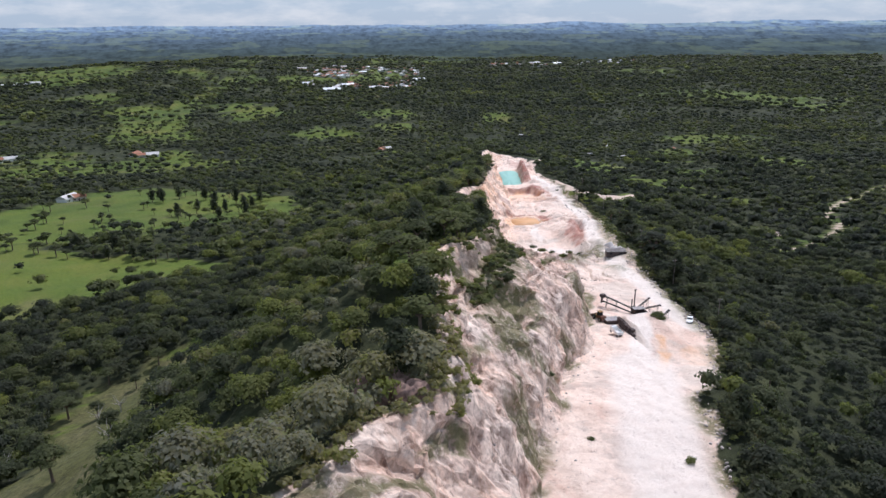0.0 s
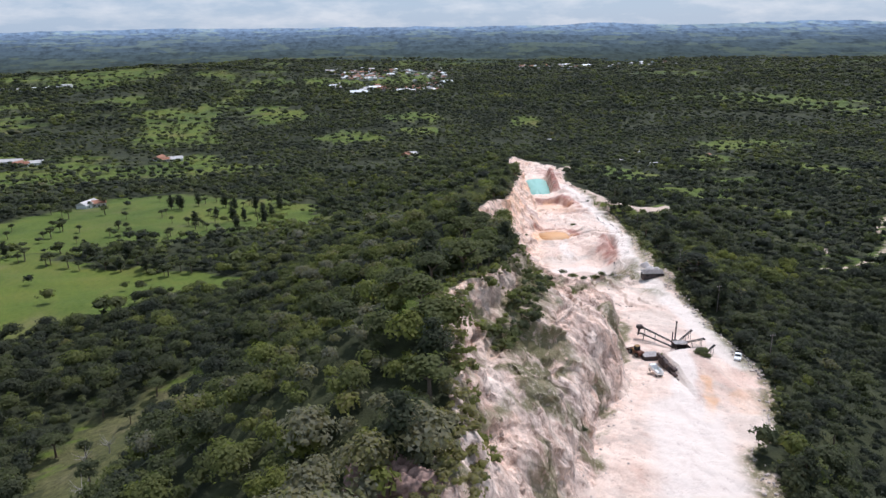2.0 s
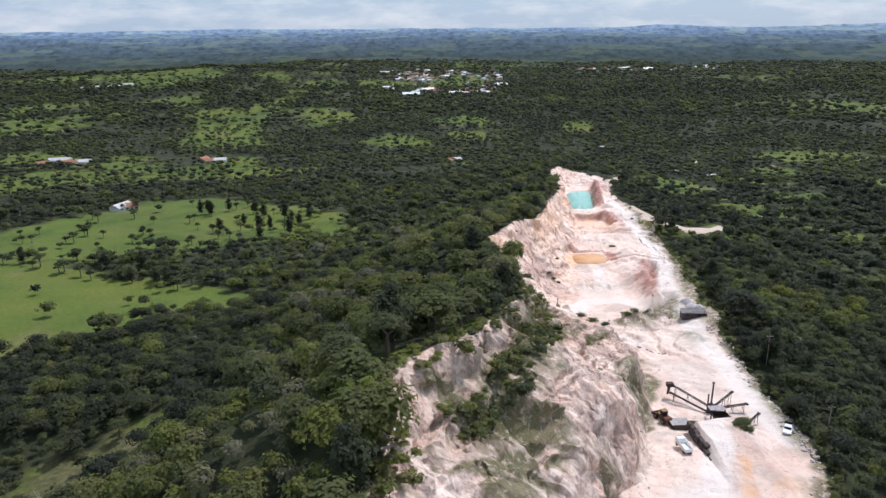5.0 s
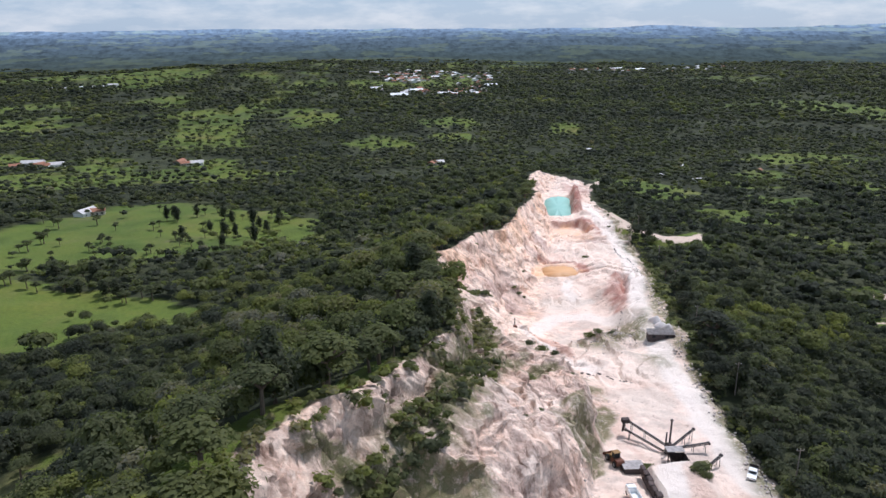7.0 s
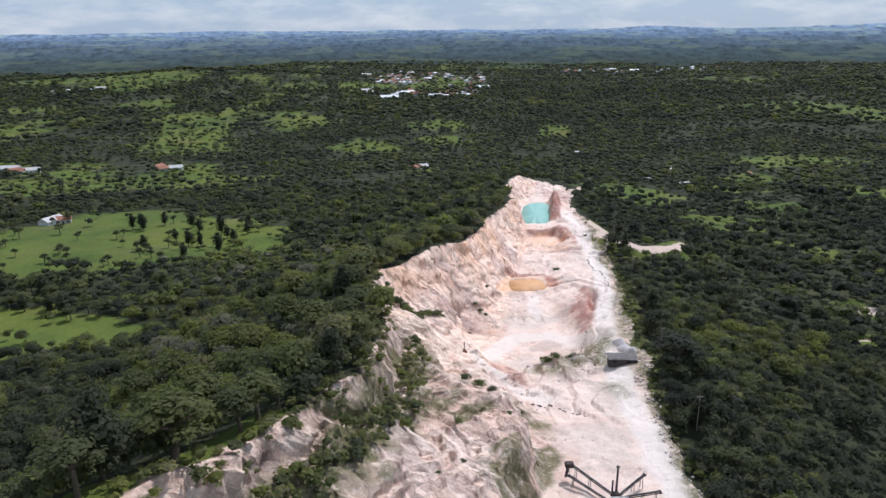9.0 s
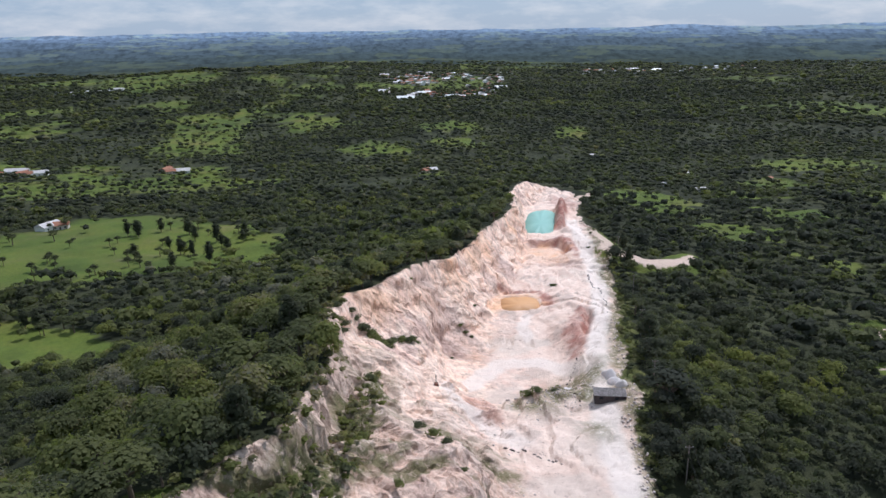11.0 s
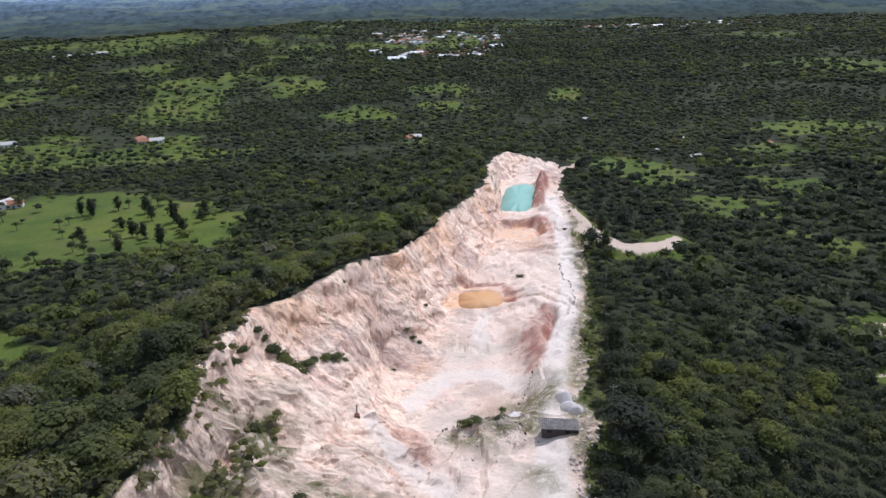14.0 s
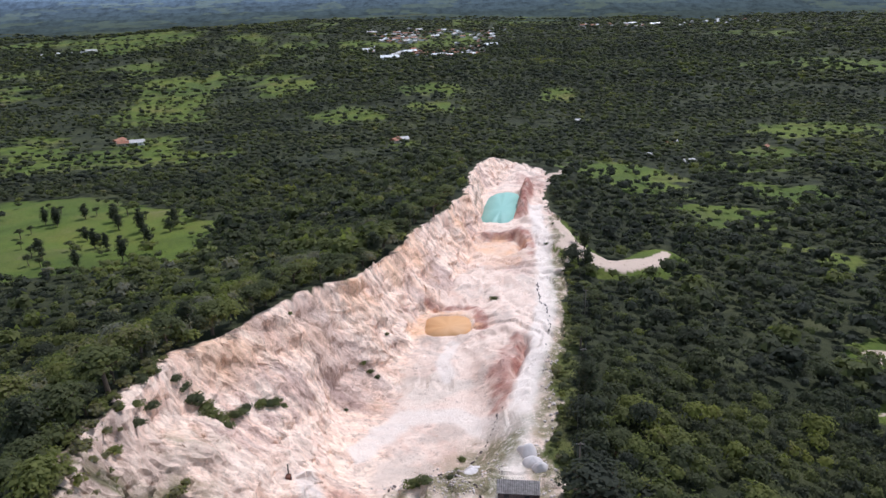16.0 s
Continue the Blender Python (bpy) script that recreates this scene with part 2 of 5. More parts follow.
# clearings in the woods
UPPER = [(-260, 410), (-230, 500), (-206, 550), (-177, 572), (-132, 560), (-80, 513), (-48, 475), (-44, 434), (-67, 424), (-98, 414), (-122, 392), (-146, 402), (-160, 384), (-220, 380)]
LOWER = [(-260, 258), (-140, 276), (-112, 286), (-70, 316), (-92, 334), (-150, 362), (-168, 377), (-260, 383)]
HILLSIDE = [(-112, 120), (-96, 156), (-98, 190), (-88, 215), (-74, 218), (-68, 198), (-66, 172), (-64, 140), (-72, 116)]
MEADOW = [(-362, 1230), (-252, 1220), (-180, 870), (-260, 850)]
CROFT = [(-292, 830), (-262, 700), (-276, 640), (-330, 590), (-420, 600), (-400, 690), (-300, 720)]
GLADES_NEAR = [(390, 735, 70, 45), (345, 565, 22, 40), (179, 480, 10, 14), (30, 742, 8, 32), (-640, 860, 60, 50), (-30, 880, 40, 40), (212, 398, 14, 20), (182, 318, 7, 9),
               (250, 600, 24, 14), (172, 560, 32, 60), (196, 470, 30, 26), (250, 520, 24, 22), (300, 640, 30, 24), (-390, 640, 90, 60), (-250, 690, 40, 45), (-430, 800, 70, 40)]
GLADES_FAR = [(-548, 1650, 110, 150), (-310, 1690, 45, 60), (-200, 1640, 40, 60), (680, 1100, 60, 110), (10, 2560, 150, 40), (-160, 2720, 120, 50), (-800, 1730, 200, 70), (-560, 1050, 90, 90),
              (-120, 1080, 40, 70), (60, 1030, 45, 50), (-700, 2350, 220, 200), (90, 1780, 90, 200), (850, 2300, 160, 60), (500, 2600, 160, 90), (-420, 1330, 60, 60), (-640, 1300, 70, 50)]


def clearing(x, y):
    jx = x + 7 * fbm(x * 0.05, y * 0.05, 3, 71) * (1 + y / 500)
    jy = y + 7 * fbm(x * 0.05 + 40, y * 0.05, 3, 72) * (1 + y / 500)
    m = inside(UPPER, jx, jy) | inside(LOWER, jx, jy) | inside(HILLSIDE, jx, jy) | inside(MEADOW, jx, jy) | inside(CROFT, jx, jy)
    for cx, cy, rx, ry in GLADES_NEAR + GLADES_FAR:
        m = m | (np.hypot((jx - cx) / rx, (jy - cy) / ry) < 1)
    patchy = fbm(x * 0.0042, y * 0.0042, 5, 131) + 0.45 * fbm(x * 0.02, y * 0.02, 3, 133)
    return m | ((patchy > np.where(x < 80, 0.37 + 0.16 * step(1000, 1400, y), 0.66)) & (y > 540) & ((x < 60) | (y > 600)))


def quarry_mask(x, y):
    yc = np.clip(y, 60, 552)
    j = 2.2 * fbm(y * 0.07, x * 0.02, 3, 5) + 1.6 * fbm(x * 0.22, y * 0.22, 3, 81)
    return (x + j > line_at(RIM, yc)[0] - 0.9) & (x + j < line_at(EAST, yc)[0]) & (y < 550 + 3 * fbm(x * 0.2, y * 0.2, 2, 9))


def road_mask(x, y):
    j = 1.0 * fbm(x * 0.15, y * 0.15, 3, 83)
    yard = np.hypot((x - 178) / 7, (y - 317) / 5) + 0.3 * j < 1
    return yard | (along(HAUL, x, y) + j < 4.8 - 2.4 * step(366, 386, y) * step(115, 125, x)) | (along(TRACK, x, y) + j < 2.0) | (along(EAST_ROAD, x, y) + j < 1.0)


# ---------------------------------------------------------------- materials
def material(name, rough=0.85, metal=0.0):
    m = bpy.data.materials.new(name)
    m.use_nodes = True
    n = m.node_tree.nodes
    b = n["Principled BSDF"]
    b.inputs["Roughness"].default_value, b.inputs["Metallic"].default_value = rough, metal
    b.inputs["Specular IOR Level"].default_value = 0.25
    return m, n, m.node_tree.links, b


def noise_node(n, l, scale, detail=5.0, rough=0.6, stretch=(1, 1, 1)):
    co, mp, t = n.new("ShaderNodeTexCoord"), n.new("ShaderNodeMapping"), n.new("ShaderNodeTexNoise")
    mp.inputs["Scale"].default_value = stretch
    t.inputs["Scale"].default_value, t.inputs["Detail"].default_value, t.inputs["Roughness"].default_value = scale, detail, rough
    l.new(co.outputs["Object"], mp.inputs["Vector"])
    l.new(mp.outputs["Vector"], t.inputs["Vector"])
    return t.outputs["Fac"]


def ramp_node(n, l, fac, stops):
    r = n.new("ShaderNodeValToRGB")
    el = r.color_ramp.elements
    while len(el) < len(stops):
        el.new(0.5)
    for e, (p, c) in zip(el, stops):
        e.position, e.color = p, (*c, 1)
    l.new(fac, r.inputs["Fac"])
    return r.outputs["Color"]


def mix_node(n, l, fac, a, b, mode='MIX'):
    m = n.new("ShaderNodeMix")
    m.data_type, m.blend_type = 'RGBA', mode
    for key, v in (("Factor", fac), ("A", a), ("B", b)):
        if isinstance(v, (int, float)):
            m.inputs[key].default_value = v
        elif isinstance(v, tuple):
            m.inputs[key].default_value = (*v, 1)
        else:
            l.new(v, m.inputs[key])
    return m.outputs["Result"]


def attr_node(n, name):
    a = n.new("ShaderNodeAttribute")
    a.attribute_name = name
    return a.outputs["Fac"]


def bump_node(n, l, b, height, strength, distance):
    u = n.new("ShaderNodeBump")
    u.inputs["Strength"].default_value, u.inputs["Distance"].default_value = strength, distance
    l.new(height, u.inputs["Height"])
    l.new(u.outputs["Normal"], b.inputs["Normal"])


def turned(n, l, scale, detail, rough, stretch, turn):
    """Noise drawn out along one direction."""
    co, rot, mp, t = n.new("ShaderNodeTexCoord"), n.new("ShaderNodeMapping"), n.new("ShaderNodeMapping"), n.new("ShaderNodeTexNoise")
    rot.inputs["Rotation"].default_value = tuple(radians(a) for a in turn)
    mp.inputs["Scale"].default_value = stretch
    t.inputs["Scale"].default_value, t.inputs["Detail"].default_value, t.inputs["Roughness"].default_value = scale, detail, rough
    t.inputs["Distortion"].default_value = 0.2
    l.new(co.outputs["Object"], rot.inputs["Vector"])
    l.new(rot.outputs["Vector"], mp.inputs["Vector"])
    l.new(mp.outputs["Vector"], t.inputs["Vector"])
    return t.outputs["Fac"]


def ground_material():
    m, n, l, b = material("ground_cover", 0.95)
    # crushed pale stone of the floor
    fine = noise_node(n, l, 0.55, 12, 0.78)
    big = noise_node(n, l, 0.05, 8, 0.66)
    floor_c = ramp_node(n, l, big, [(0.28, (0.56, 0.46, 0.41)), (0.38, (0.68, 0.565, 0.515)), (0.48, (0.78, 0.685, 0.64)), (0.55, (0.70, 0.585, 0.535)), (0.62, (0.77, 0.69, 0.65)), (0.72, (0.62, 0.47, 0.37))])
    grey = noise_node(n, l, 0.085, 7, 0.62)
    floor_c = mix_node(n, l, ramp_node(n, l, grey, [(0.52, (0, 0, 0)), (0.60, (0.9, 0.9, 0.9))]), floor_c, (0.56, 0.485, 0.455))
    drift = turned(n, l, 0.055, 9, 0.66, (1.0, 0.45, 1.0), (0, 0, -20))
    floor_c = mix_node(n, l, ramp_node(n, l, drift, [(0.53, (0, 0, 0)), (0.59, (0.5, 0.5, 0.5)), (0.66, (0.15, 0.15, 0.15))]), floor_c, (0.62, 0.44, 0.38))
    # broken blocks: cells with dark joints, at two sizes
    co = n.new("ShaderNodeTexCoord")
    warp = n.new("ShaderNodeTexNoise")
    warp.inputs["Scale"].default_value, warp.inputs["Detail"].default_value = 0.22, 6.0
    l.new(co.outputs["Object"], warp.inputs["Vector"])
    off = n.new("ShaderNodeVectorMath")
    off.operation = 'MULTIPLY_ADD'
    off.inputs[1].default_value = (7, 7, 7)
    l.new(warp.outputs["Color"], off.inputs[0])
    l.new(co.outputs["Object"], off.inputs[2])
    tilt = n.new("ShaderNodeMapping")
    tilt.inputs["Rotation"].default_value = (radians(25), radians(15), radians(35))
    tilt.inputs["Scale"].default_value = (0.55, 1.0, 0.8)
    l.new(off.outputs["Vector"], tilt.inputs["Vector"])

    def cells(scale, feature, out):
        v = n.new("ShaderNodeTexVoronoi")
        v.feature = feature
        v.inputs["Scale"].default_value = scale
        l.new(tilt.outputs["Vector"], v.inputs["Vector"])
        return v.outputs[out]
    joint_big = ramp_node(n, l, cells(0.22, 'DISTANCE_TO_EDGE', "Distance"), [(0.0, (0.74, 0.71, 0.70)), (0.06, (0.96, 0.95, 0.95)), (0.14, (1, 1, 1))])
    joint_small = ramp_node(n, l, cells(0.85, 'DISTANCE_TO_EDGE', "Distance"), [(0.0, (0.86, 0.84, 0.83)), (0.10, (0.98, 0.98, 0.98)), (0.2, (1, 1, 1))])
    block = n.new("ShaderNodeSeparateColor")
    l.new(cells(0.5, 'F1', "Color"), block.inputs["Color"])
    shade = ramp_node(n, l, block.outputs[0], [(0.0, (0.72, 0.69, 0.68)), (0.5, (0.97, 0.96, 0.95)), (1.0, (1.12, 1.10, 1.08))])
    # earthy slopes
    wash = turned(n, l, 0.12, 12, 0.70, (0.5, 1.0, 0.5), (0, 0, 20.7))
    slope_c = ramp_node(n, l, wash, [(0.26, (0.46, 0.31, 0.27)), (0.35, (0.70, 0.52, 0.44)), (0.45, (0.82, 0.675, 0.60)), (0.52, (0.83, 0.735, 0.675)), (0.58, (0.80, 0.65, 0.59)), (0.64, (0.78, 0.60, 0.51)), (0.72, (0.60, 0.45, 0.42))])
    dull = turned(n, l, 0.07, 9, 0.7, (0.45, 1.0, 0.5), (0, 0, 20.7))
    slope_c = mix_node(n, l, ramp_node(n, l, dull, [(0.56, (0, 0, 0)), (0.60, (0.7, 0.7, 0.7))]), slope_c, (0.47, 0.365, 0.35))
    tan = noise_node(n, l, 0.035, 8, 0.68)
    slope_c = mix_node(n, l, ramp_node(n, l, tan, [(0.53, (0, 0, 0)), (0.60, (0.7, 0.7, 0.7))]), slope_c, (0.77, 0.58, 0.47))
    # rock of the headland
    strata = turned(n, l, 0.15, 13, 0.74, (0.55, 1.0, 0.8), (18, 10, 38))
    patch = noise_node(n, l, 0.07, 7, 0.66)
    rock_a = ramp_node(n, l, strata, [(0.32, (0.27, 0.20, 0.185)), (0.42, (0.54, 0.43, 0.395)), (0.49, (0.72, 0.615, 0.57)), (0.55, (0.58, 0.435, 0.375)), (0.62, (0.75, 0.65, 0.60)), (0.70, (0.82, 0.73, 0.685))])
    rock_b = ramp_node(n, l, strata, [(0.32, (0.34, 0.28, 0.27)), (0.43, (0.60, 0.525, 0.50)), (0.52, (0.80, 0.73, 0.70)), (0.60, (0.63, 0.51, 0.455)), (0.68, (0.78, 0.71, 0.68))])
    rock = mix_node(n, l, ramp_node(n, l, patch, [(0.44, (0, 0, 0)), (0.54, (1, 1, 1))]), rock_a, rock_b)
    stone = mix_node(n, l, attr_node(n, "slope"), floor_c, slope_c)
    stone = mix_node(n, l, attr_node(n, "face"), stone, rock)
    stone = mix_node(n, l, attr_node(n, "upper"), stone, ramp_node(n, l, strata, [(0.34, (0.30, 0.235, 0.215)), (0.44, (0.52, 0.425, 0.385)), (0.52, (0.72, 0.63, 0.575)), (0.60, (0.60, 0.455, 0.39)), (0.68, (0.78, 0.70, 0.65))]))
    stone = mix_node(n, l, attr_node(n, "mauve"), stone, ramp_node(n, l, wash, [(0.38, (0.30, 0.235, 0.235)), (0.52, (0.47, 0.385, 0.375)), (0.62, (0.62, 0.52, 0.49))]))
    stone = mix_node(n, l, attr_node(n, "silt"), stone, ramp_node(n, l, big, [(0.4, (0.56, 0.52, 0.495)), (0.6, (0.67, 0.615, 0.58))]))
    stone = mix_node(n, l, attr_node(n, "iron"), stone, ramp_node(n, l, fine, [(0.38, (0.24, 0.085, 0.075)), (0.6, (0.40, 0.19, 0.155))]))
    stone = mix_node(n, l, attr_node(n, "ochre"), stone, ramp_node(n, l, big, [(0.4, (0.72, 0.45, 0.27)), (0.6, (0.74, 0.52, 0.37))]))
    broken = mix_node(n, l, 1.0, mix_node(n, l, 1.0, joint_big, joint_small, 'MULTIPLY'), shade, 'MULTIPLY')
    rough_part = n.new("ShaderNodeMath")
    rough_part.operation = 'MAXIMUM'
    l.new(attr_node(n, "face"), rough_part.inputs[0])
    half_slope = n.new("ShaderNodeMath")
    half_slope.operation = 'MULTIPLY_ADD'
    half_slope.inputs[1].default_value, half_slope.inputs[2].default_value = 0.55, 0.15
    l.new(attr_node(n, "slope"), half_slope.inputs[0])
    l.new(half_slope.outputs[0], rough_part.inputs[1])
    stone = mix_node(n, l, rough_part.outputs[0], stone, mix_node(n, l, 1.0, stone, broken, 'MULTIPLY'))
    hatch = turned(n, l, 0.5, 9, 0.74, (0.42, 1.0, 0.6), (24, 30, 52))
    dark_hatch = ramp_node(n, l, hatch, [(0.36, (0.45, 0.39, 0.37)), (0.42, (0.84, 0.80, 0.78)), (0.47, (1.06, 1.05, 1.04)), (0.62, (1.16, 1.15, 1.14))])
    part_hatch = n.new("ShaderNodeMath")
    part_hatch.operation = 'MAXIMUM'
    l.new(attr_node(n, "face"), part_hatch.inputs[0])
    l.new(half_slope.outputs[0], part_hatch.inputs[1])
    stone = mix_node(n, l, part_hatch.outputs[0], stone, mix_node(n, l, 1.0, stone, dark_hatch, 'MULTIPLY'))
    # dark specks: dirt, with the shadow of small crevices painted in
    speck = ramp_node(n, l, fine, [(0.34, (0.44, 0.39, 0.37)), (0.40, (0.86, 0.83, 0.82)), (0.45, (1, 1, 1)), (0.58, (1, 1, 1)), (0.64, (0.90, 0.85, 0.82)), (0.71, (0.62, 0.53, 0.48))])
    stone = mix_node(n, l, 1.0, stone, speck, 'MULTIPLY')
    stone = mix_node(n, l, 1.0, stone, (1.13, 1.035, 0.935), 'MULTIPLY')
    stone = mix_node(n, l, attr_node(n, "pale"), stone, ramp_node(n, l, fine, [(0.36, (0.72, 0.60, 0.525)), (0.44, (0.85, 0.745, 0.665)), (0.7, (0.80, 0.685, 0.60))]))
    # grass
    g1 = noise_node(n, l, 0.03, 7, 0.65)
    g2 = noise_node(n, l, 0.7, 8, 0.75)
    grass = ramp_node(n, l, g1, [(0.3, (0.092, 0.122, 0.024)), (0.45, (0.130, 0.176, 0.028)), (0.58, (0.155, 0.178, 0.036)), (0.7, (0.205, 0.188, 0.080))])
    grass = mix_node(n, l, 0.8, grass, ramp_node(n, l, g2, [(0.3, (0.5, 0.56, 0.5)), (0.55, (1.0, 1.0, 1.0)), (0.7, (1.2, 1.12, 1.0))]), 'MULTIPLY')
    grass = mix_node(n, l, 1.0, grass, ramp_node(n, l, noise_node(n, l, 0.011, 6, 0.6), [(0.38, (0.56, 0.62, 0.62)), (0.52, (0.80, 0.82, 0.76)), (0.64, (0.95, 0.88, 0.76))]), 'MULTIPLY')
    dry = ramp_node(n, l, g1, [(0.3, (0.085, 0.092, 0.032)), (0.5, (0.120, 0.116, 0.044)), (0.65, (0.165, 0.140, 0.075))])
    grass = mix_node(n, l, attr_node(n, "dry"), grass, mix_node(n, l, 1.0, dry, ramp_node(n, l, g2, [(0.35, (0.4, 0.45, 0.4)), (0.6, (1.1, 1.1, 1.0))]), 'MULTIPLY'))
    # scrub on the forest floor and the far country
    s1 = noise_node(n, l, 0.009, 9, 0.72)
    scrub = ramp_node(n, l, s1, [(0.30, (0.024, 0.028, 0.014)), (0.48, (0.036, 0.041, 0.019)), (0.60, (0.055, 0.06, 0.026)), (0.70, (0.09, 0.09, 0.04))])
    s2 = noise_node(n, l, 0.09, 6, 0.75)
    scrub = mix_node(n, l, 0.9, scrub, ramp_node(n, l, s2, [(0.35, (0.35, 0.4, 0.4)), (0.6, (1.2, 1.2, 1.1))]), 'MULTIPLY')
    cover = mix_node(n, l, attr_node(n, "grass"), scrub, grass)
    cover = mix_node(n, l, attr_node(n, "dirt"), cover, mix_node(n, l, 1.0, (0.58, 0.45, 0.36), speck, 'MULTIPLY'))
    # thin green growth on the ledges
    green = ramp_node(n, l, g2, [(0.35, (0.075, 0.088, 0.030)), (0.5, (0.135, 0.135, 0.055)), (0.62, (0.24, 0.19, 0.11))])
    thin = n.new("ShaderNodeMath")
    thin.operation = 'MULTIPLY'
    l.new(attr_node(n, "growth"), thin.inputs[0])
    l.new(ramp_node(n, l, g2, [(0.38, (0.2, 0.2, 0.2)), (0.50, (1, 1, 1))]), thin.inputs[1])
    ground_c = mix_node(n, l, thin.outputs[0], stone, green)
    l.new(mix_node(n, l, attr_node(n, "stone"), cover, ground_c), b.inputs["Base Color"])
    bump_node(n, l, b, mix_node(n, l, 0.35, fine, mix_node(n, l, 0.5, broken, hatch)), 0.85, 0.9)
    return m


def leaf_material():
    m, n, l, b = material("foliage", 0.75)
    # low tints lean grey-blue, with haze of the far woods mixed into the colour
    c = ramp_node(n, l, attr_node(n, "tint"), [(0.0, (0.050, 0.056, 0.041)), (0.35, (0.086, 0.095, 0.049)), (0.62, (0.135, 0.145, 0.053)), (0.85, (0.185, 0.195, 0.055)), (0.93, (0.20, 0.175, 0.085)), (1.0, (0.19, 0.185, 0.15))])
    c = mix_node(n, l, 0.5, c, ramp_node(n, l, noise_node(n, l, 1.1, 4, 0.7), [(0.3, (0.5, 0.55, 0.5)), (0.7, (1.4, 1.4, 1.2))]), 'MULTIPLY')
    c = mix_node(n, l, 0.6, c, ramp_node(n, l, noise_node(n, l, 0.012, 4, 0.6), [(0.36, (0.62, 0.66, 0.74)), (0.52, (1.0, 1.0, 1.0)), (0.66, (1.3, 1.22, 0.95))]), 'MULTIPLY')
    l.new(c, b.inputs["Base Color"])
    thru, both = n.new("ShaderNodeBsdfTranslucent"), n.new("ShaderNodeMixShader")
    l.new(mix_node(n, l, 1.0, c, (1.22, 1.36, 0.92), 'MULTIPLY'), thru.inputs["Color"])
    both.inputs["Fac"].default_value = 0.48
    l.new(b.outputs["BSDF"], both.inputs[1])
    l.new(thru.outputs["BSDF"], both.inputs[2])
    l.new(both.outputs["Shader"], n["Material Output"].inputs["Surface"])
    return m


def plain_material(name, colour, rough=0.7, metal=0.0, wear=0.25, scale=3.0):
    m, n, l, b = material(name, rough, metal)
    c = ramp_node(n, l, noise_node(n, l, scale, 6, 0.65), [(0.3, tuple(v * (1 - wear) for v in colour)), (0.7, tuple(min(v * (1 + wear * 0.6), 0.9) for v in colour))])
    l.new(c, b.inputs["Base Color"])
    return m


M_GROUND = ground_material()
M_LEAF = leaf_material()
M_BARK = plain_material("bark", (0.16, 0.12, 0.09), 0.9)


def water_material(name, colour, rough):
    m, n, l, b = material(name, rough)
    l.new(ramp_node(n, l, noise_node(n, l, 0.12, 3), [(0.35, colour), (0.7, tuple(v * 0.93 for v in colour))]), b.inputs["Base Color"])
    bump_node(n, l, b, noise_node(n, l, 2.5, 3), 0.05, 0.05)
    return m


# ---------------------------------------------------------------- building helpers
def mesh_object(name, verts, faces, mat, parent=None, attrs=None, smooth=False):
    me = bpy.data.meshes.new(name)
    verts, faces = np.asarray(verts, np.float32), np.asarray(faces, np.int32)
    me.vertices.add(len(verts))
    me.vertices.foreach_set("co", verts.ravel())
    k = faces.shape[1]
    me.loops.add(faces.size)
    me.loops.foreach_set("vertex_index", faces.ravel())
    me.polygons.add(len(faces))
    me.polygons.foreach_set("loop_start", np.arange(0, faces.size, k, dtype=np.int32))
    if smooth is not False:
        me.polygons.foreach_set("use_smooth", np.ones(len(faces), bool) if smooth is True else smooth)
    for key, v in (attrs or {}).items():
        me.attributes.new(key, 'FLOAT', 'POINT').data.foreach_set("value", np.asarray(v, np.float32).ravel())
    me.update(calc_edges=True)
    me.materials.append(mat)
    ob = new(name, me)
    if parent:
        ob.parent = parent
    return ob


# ---------------------------------------------------------------- ground: one sheet to the horizon
def spread(lo, hi, a, b, fine, grow, most):
    """Lines that are close between a and b and widen outwards."""
    mid = list(np.arange(a, b + 0.01, fine))
    up, v, s = [], b, fine
    while v < hi:
        s = min(s * grow, most)
        v += s
        up.append(v)
    down, v, s = [], a, fine
    while v > lo:
        s = min(s * grow, most)
        v -= s
        down.append(v)
    return np.array(down[::-1] + mid + up)


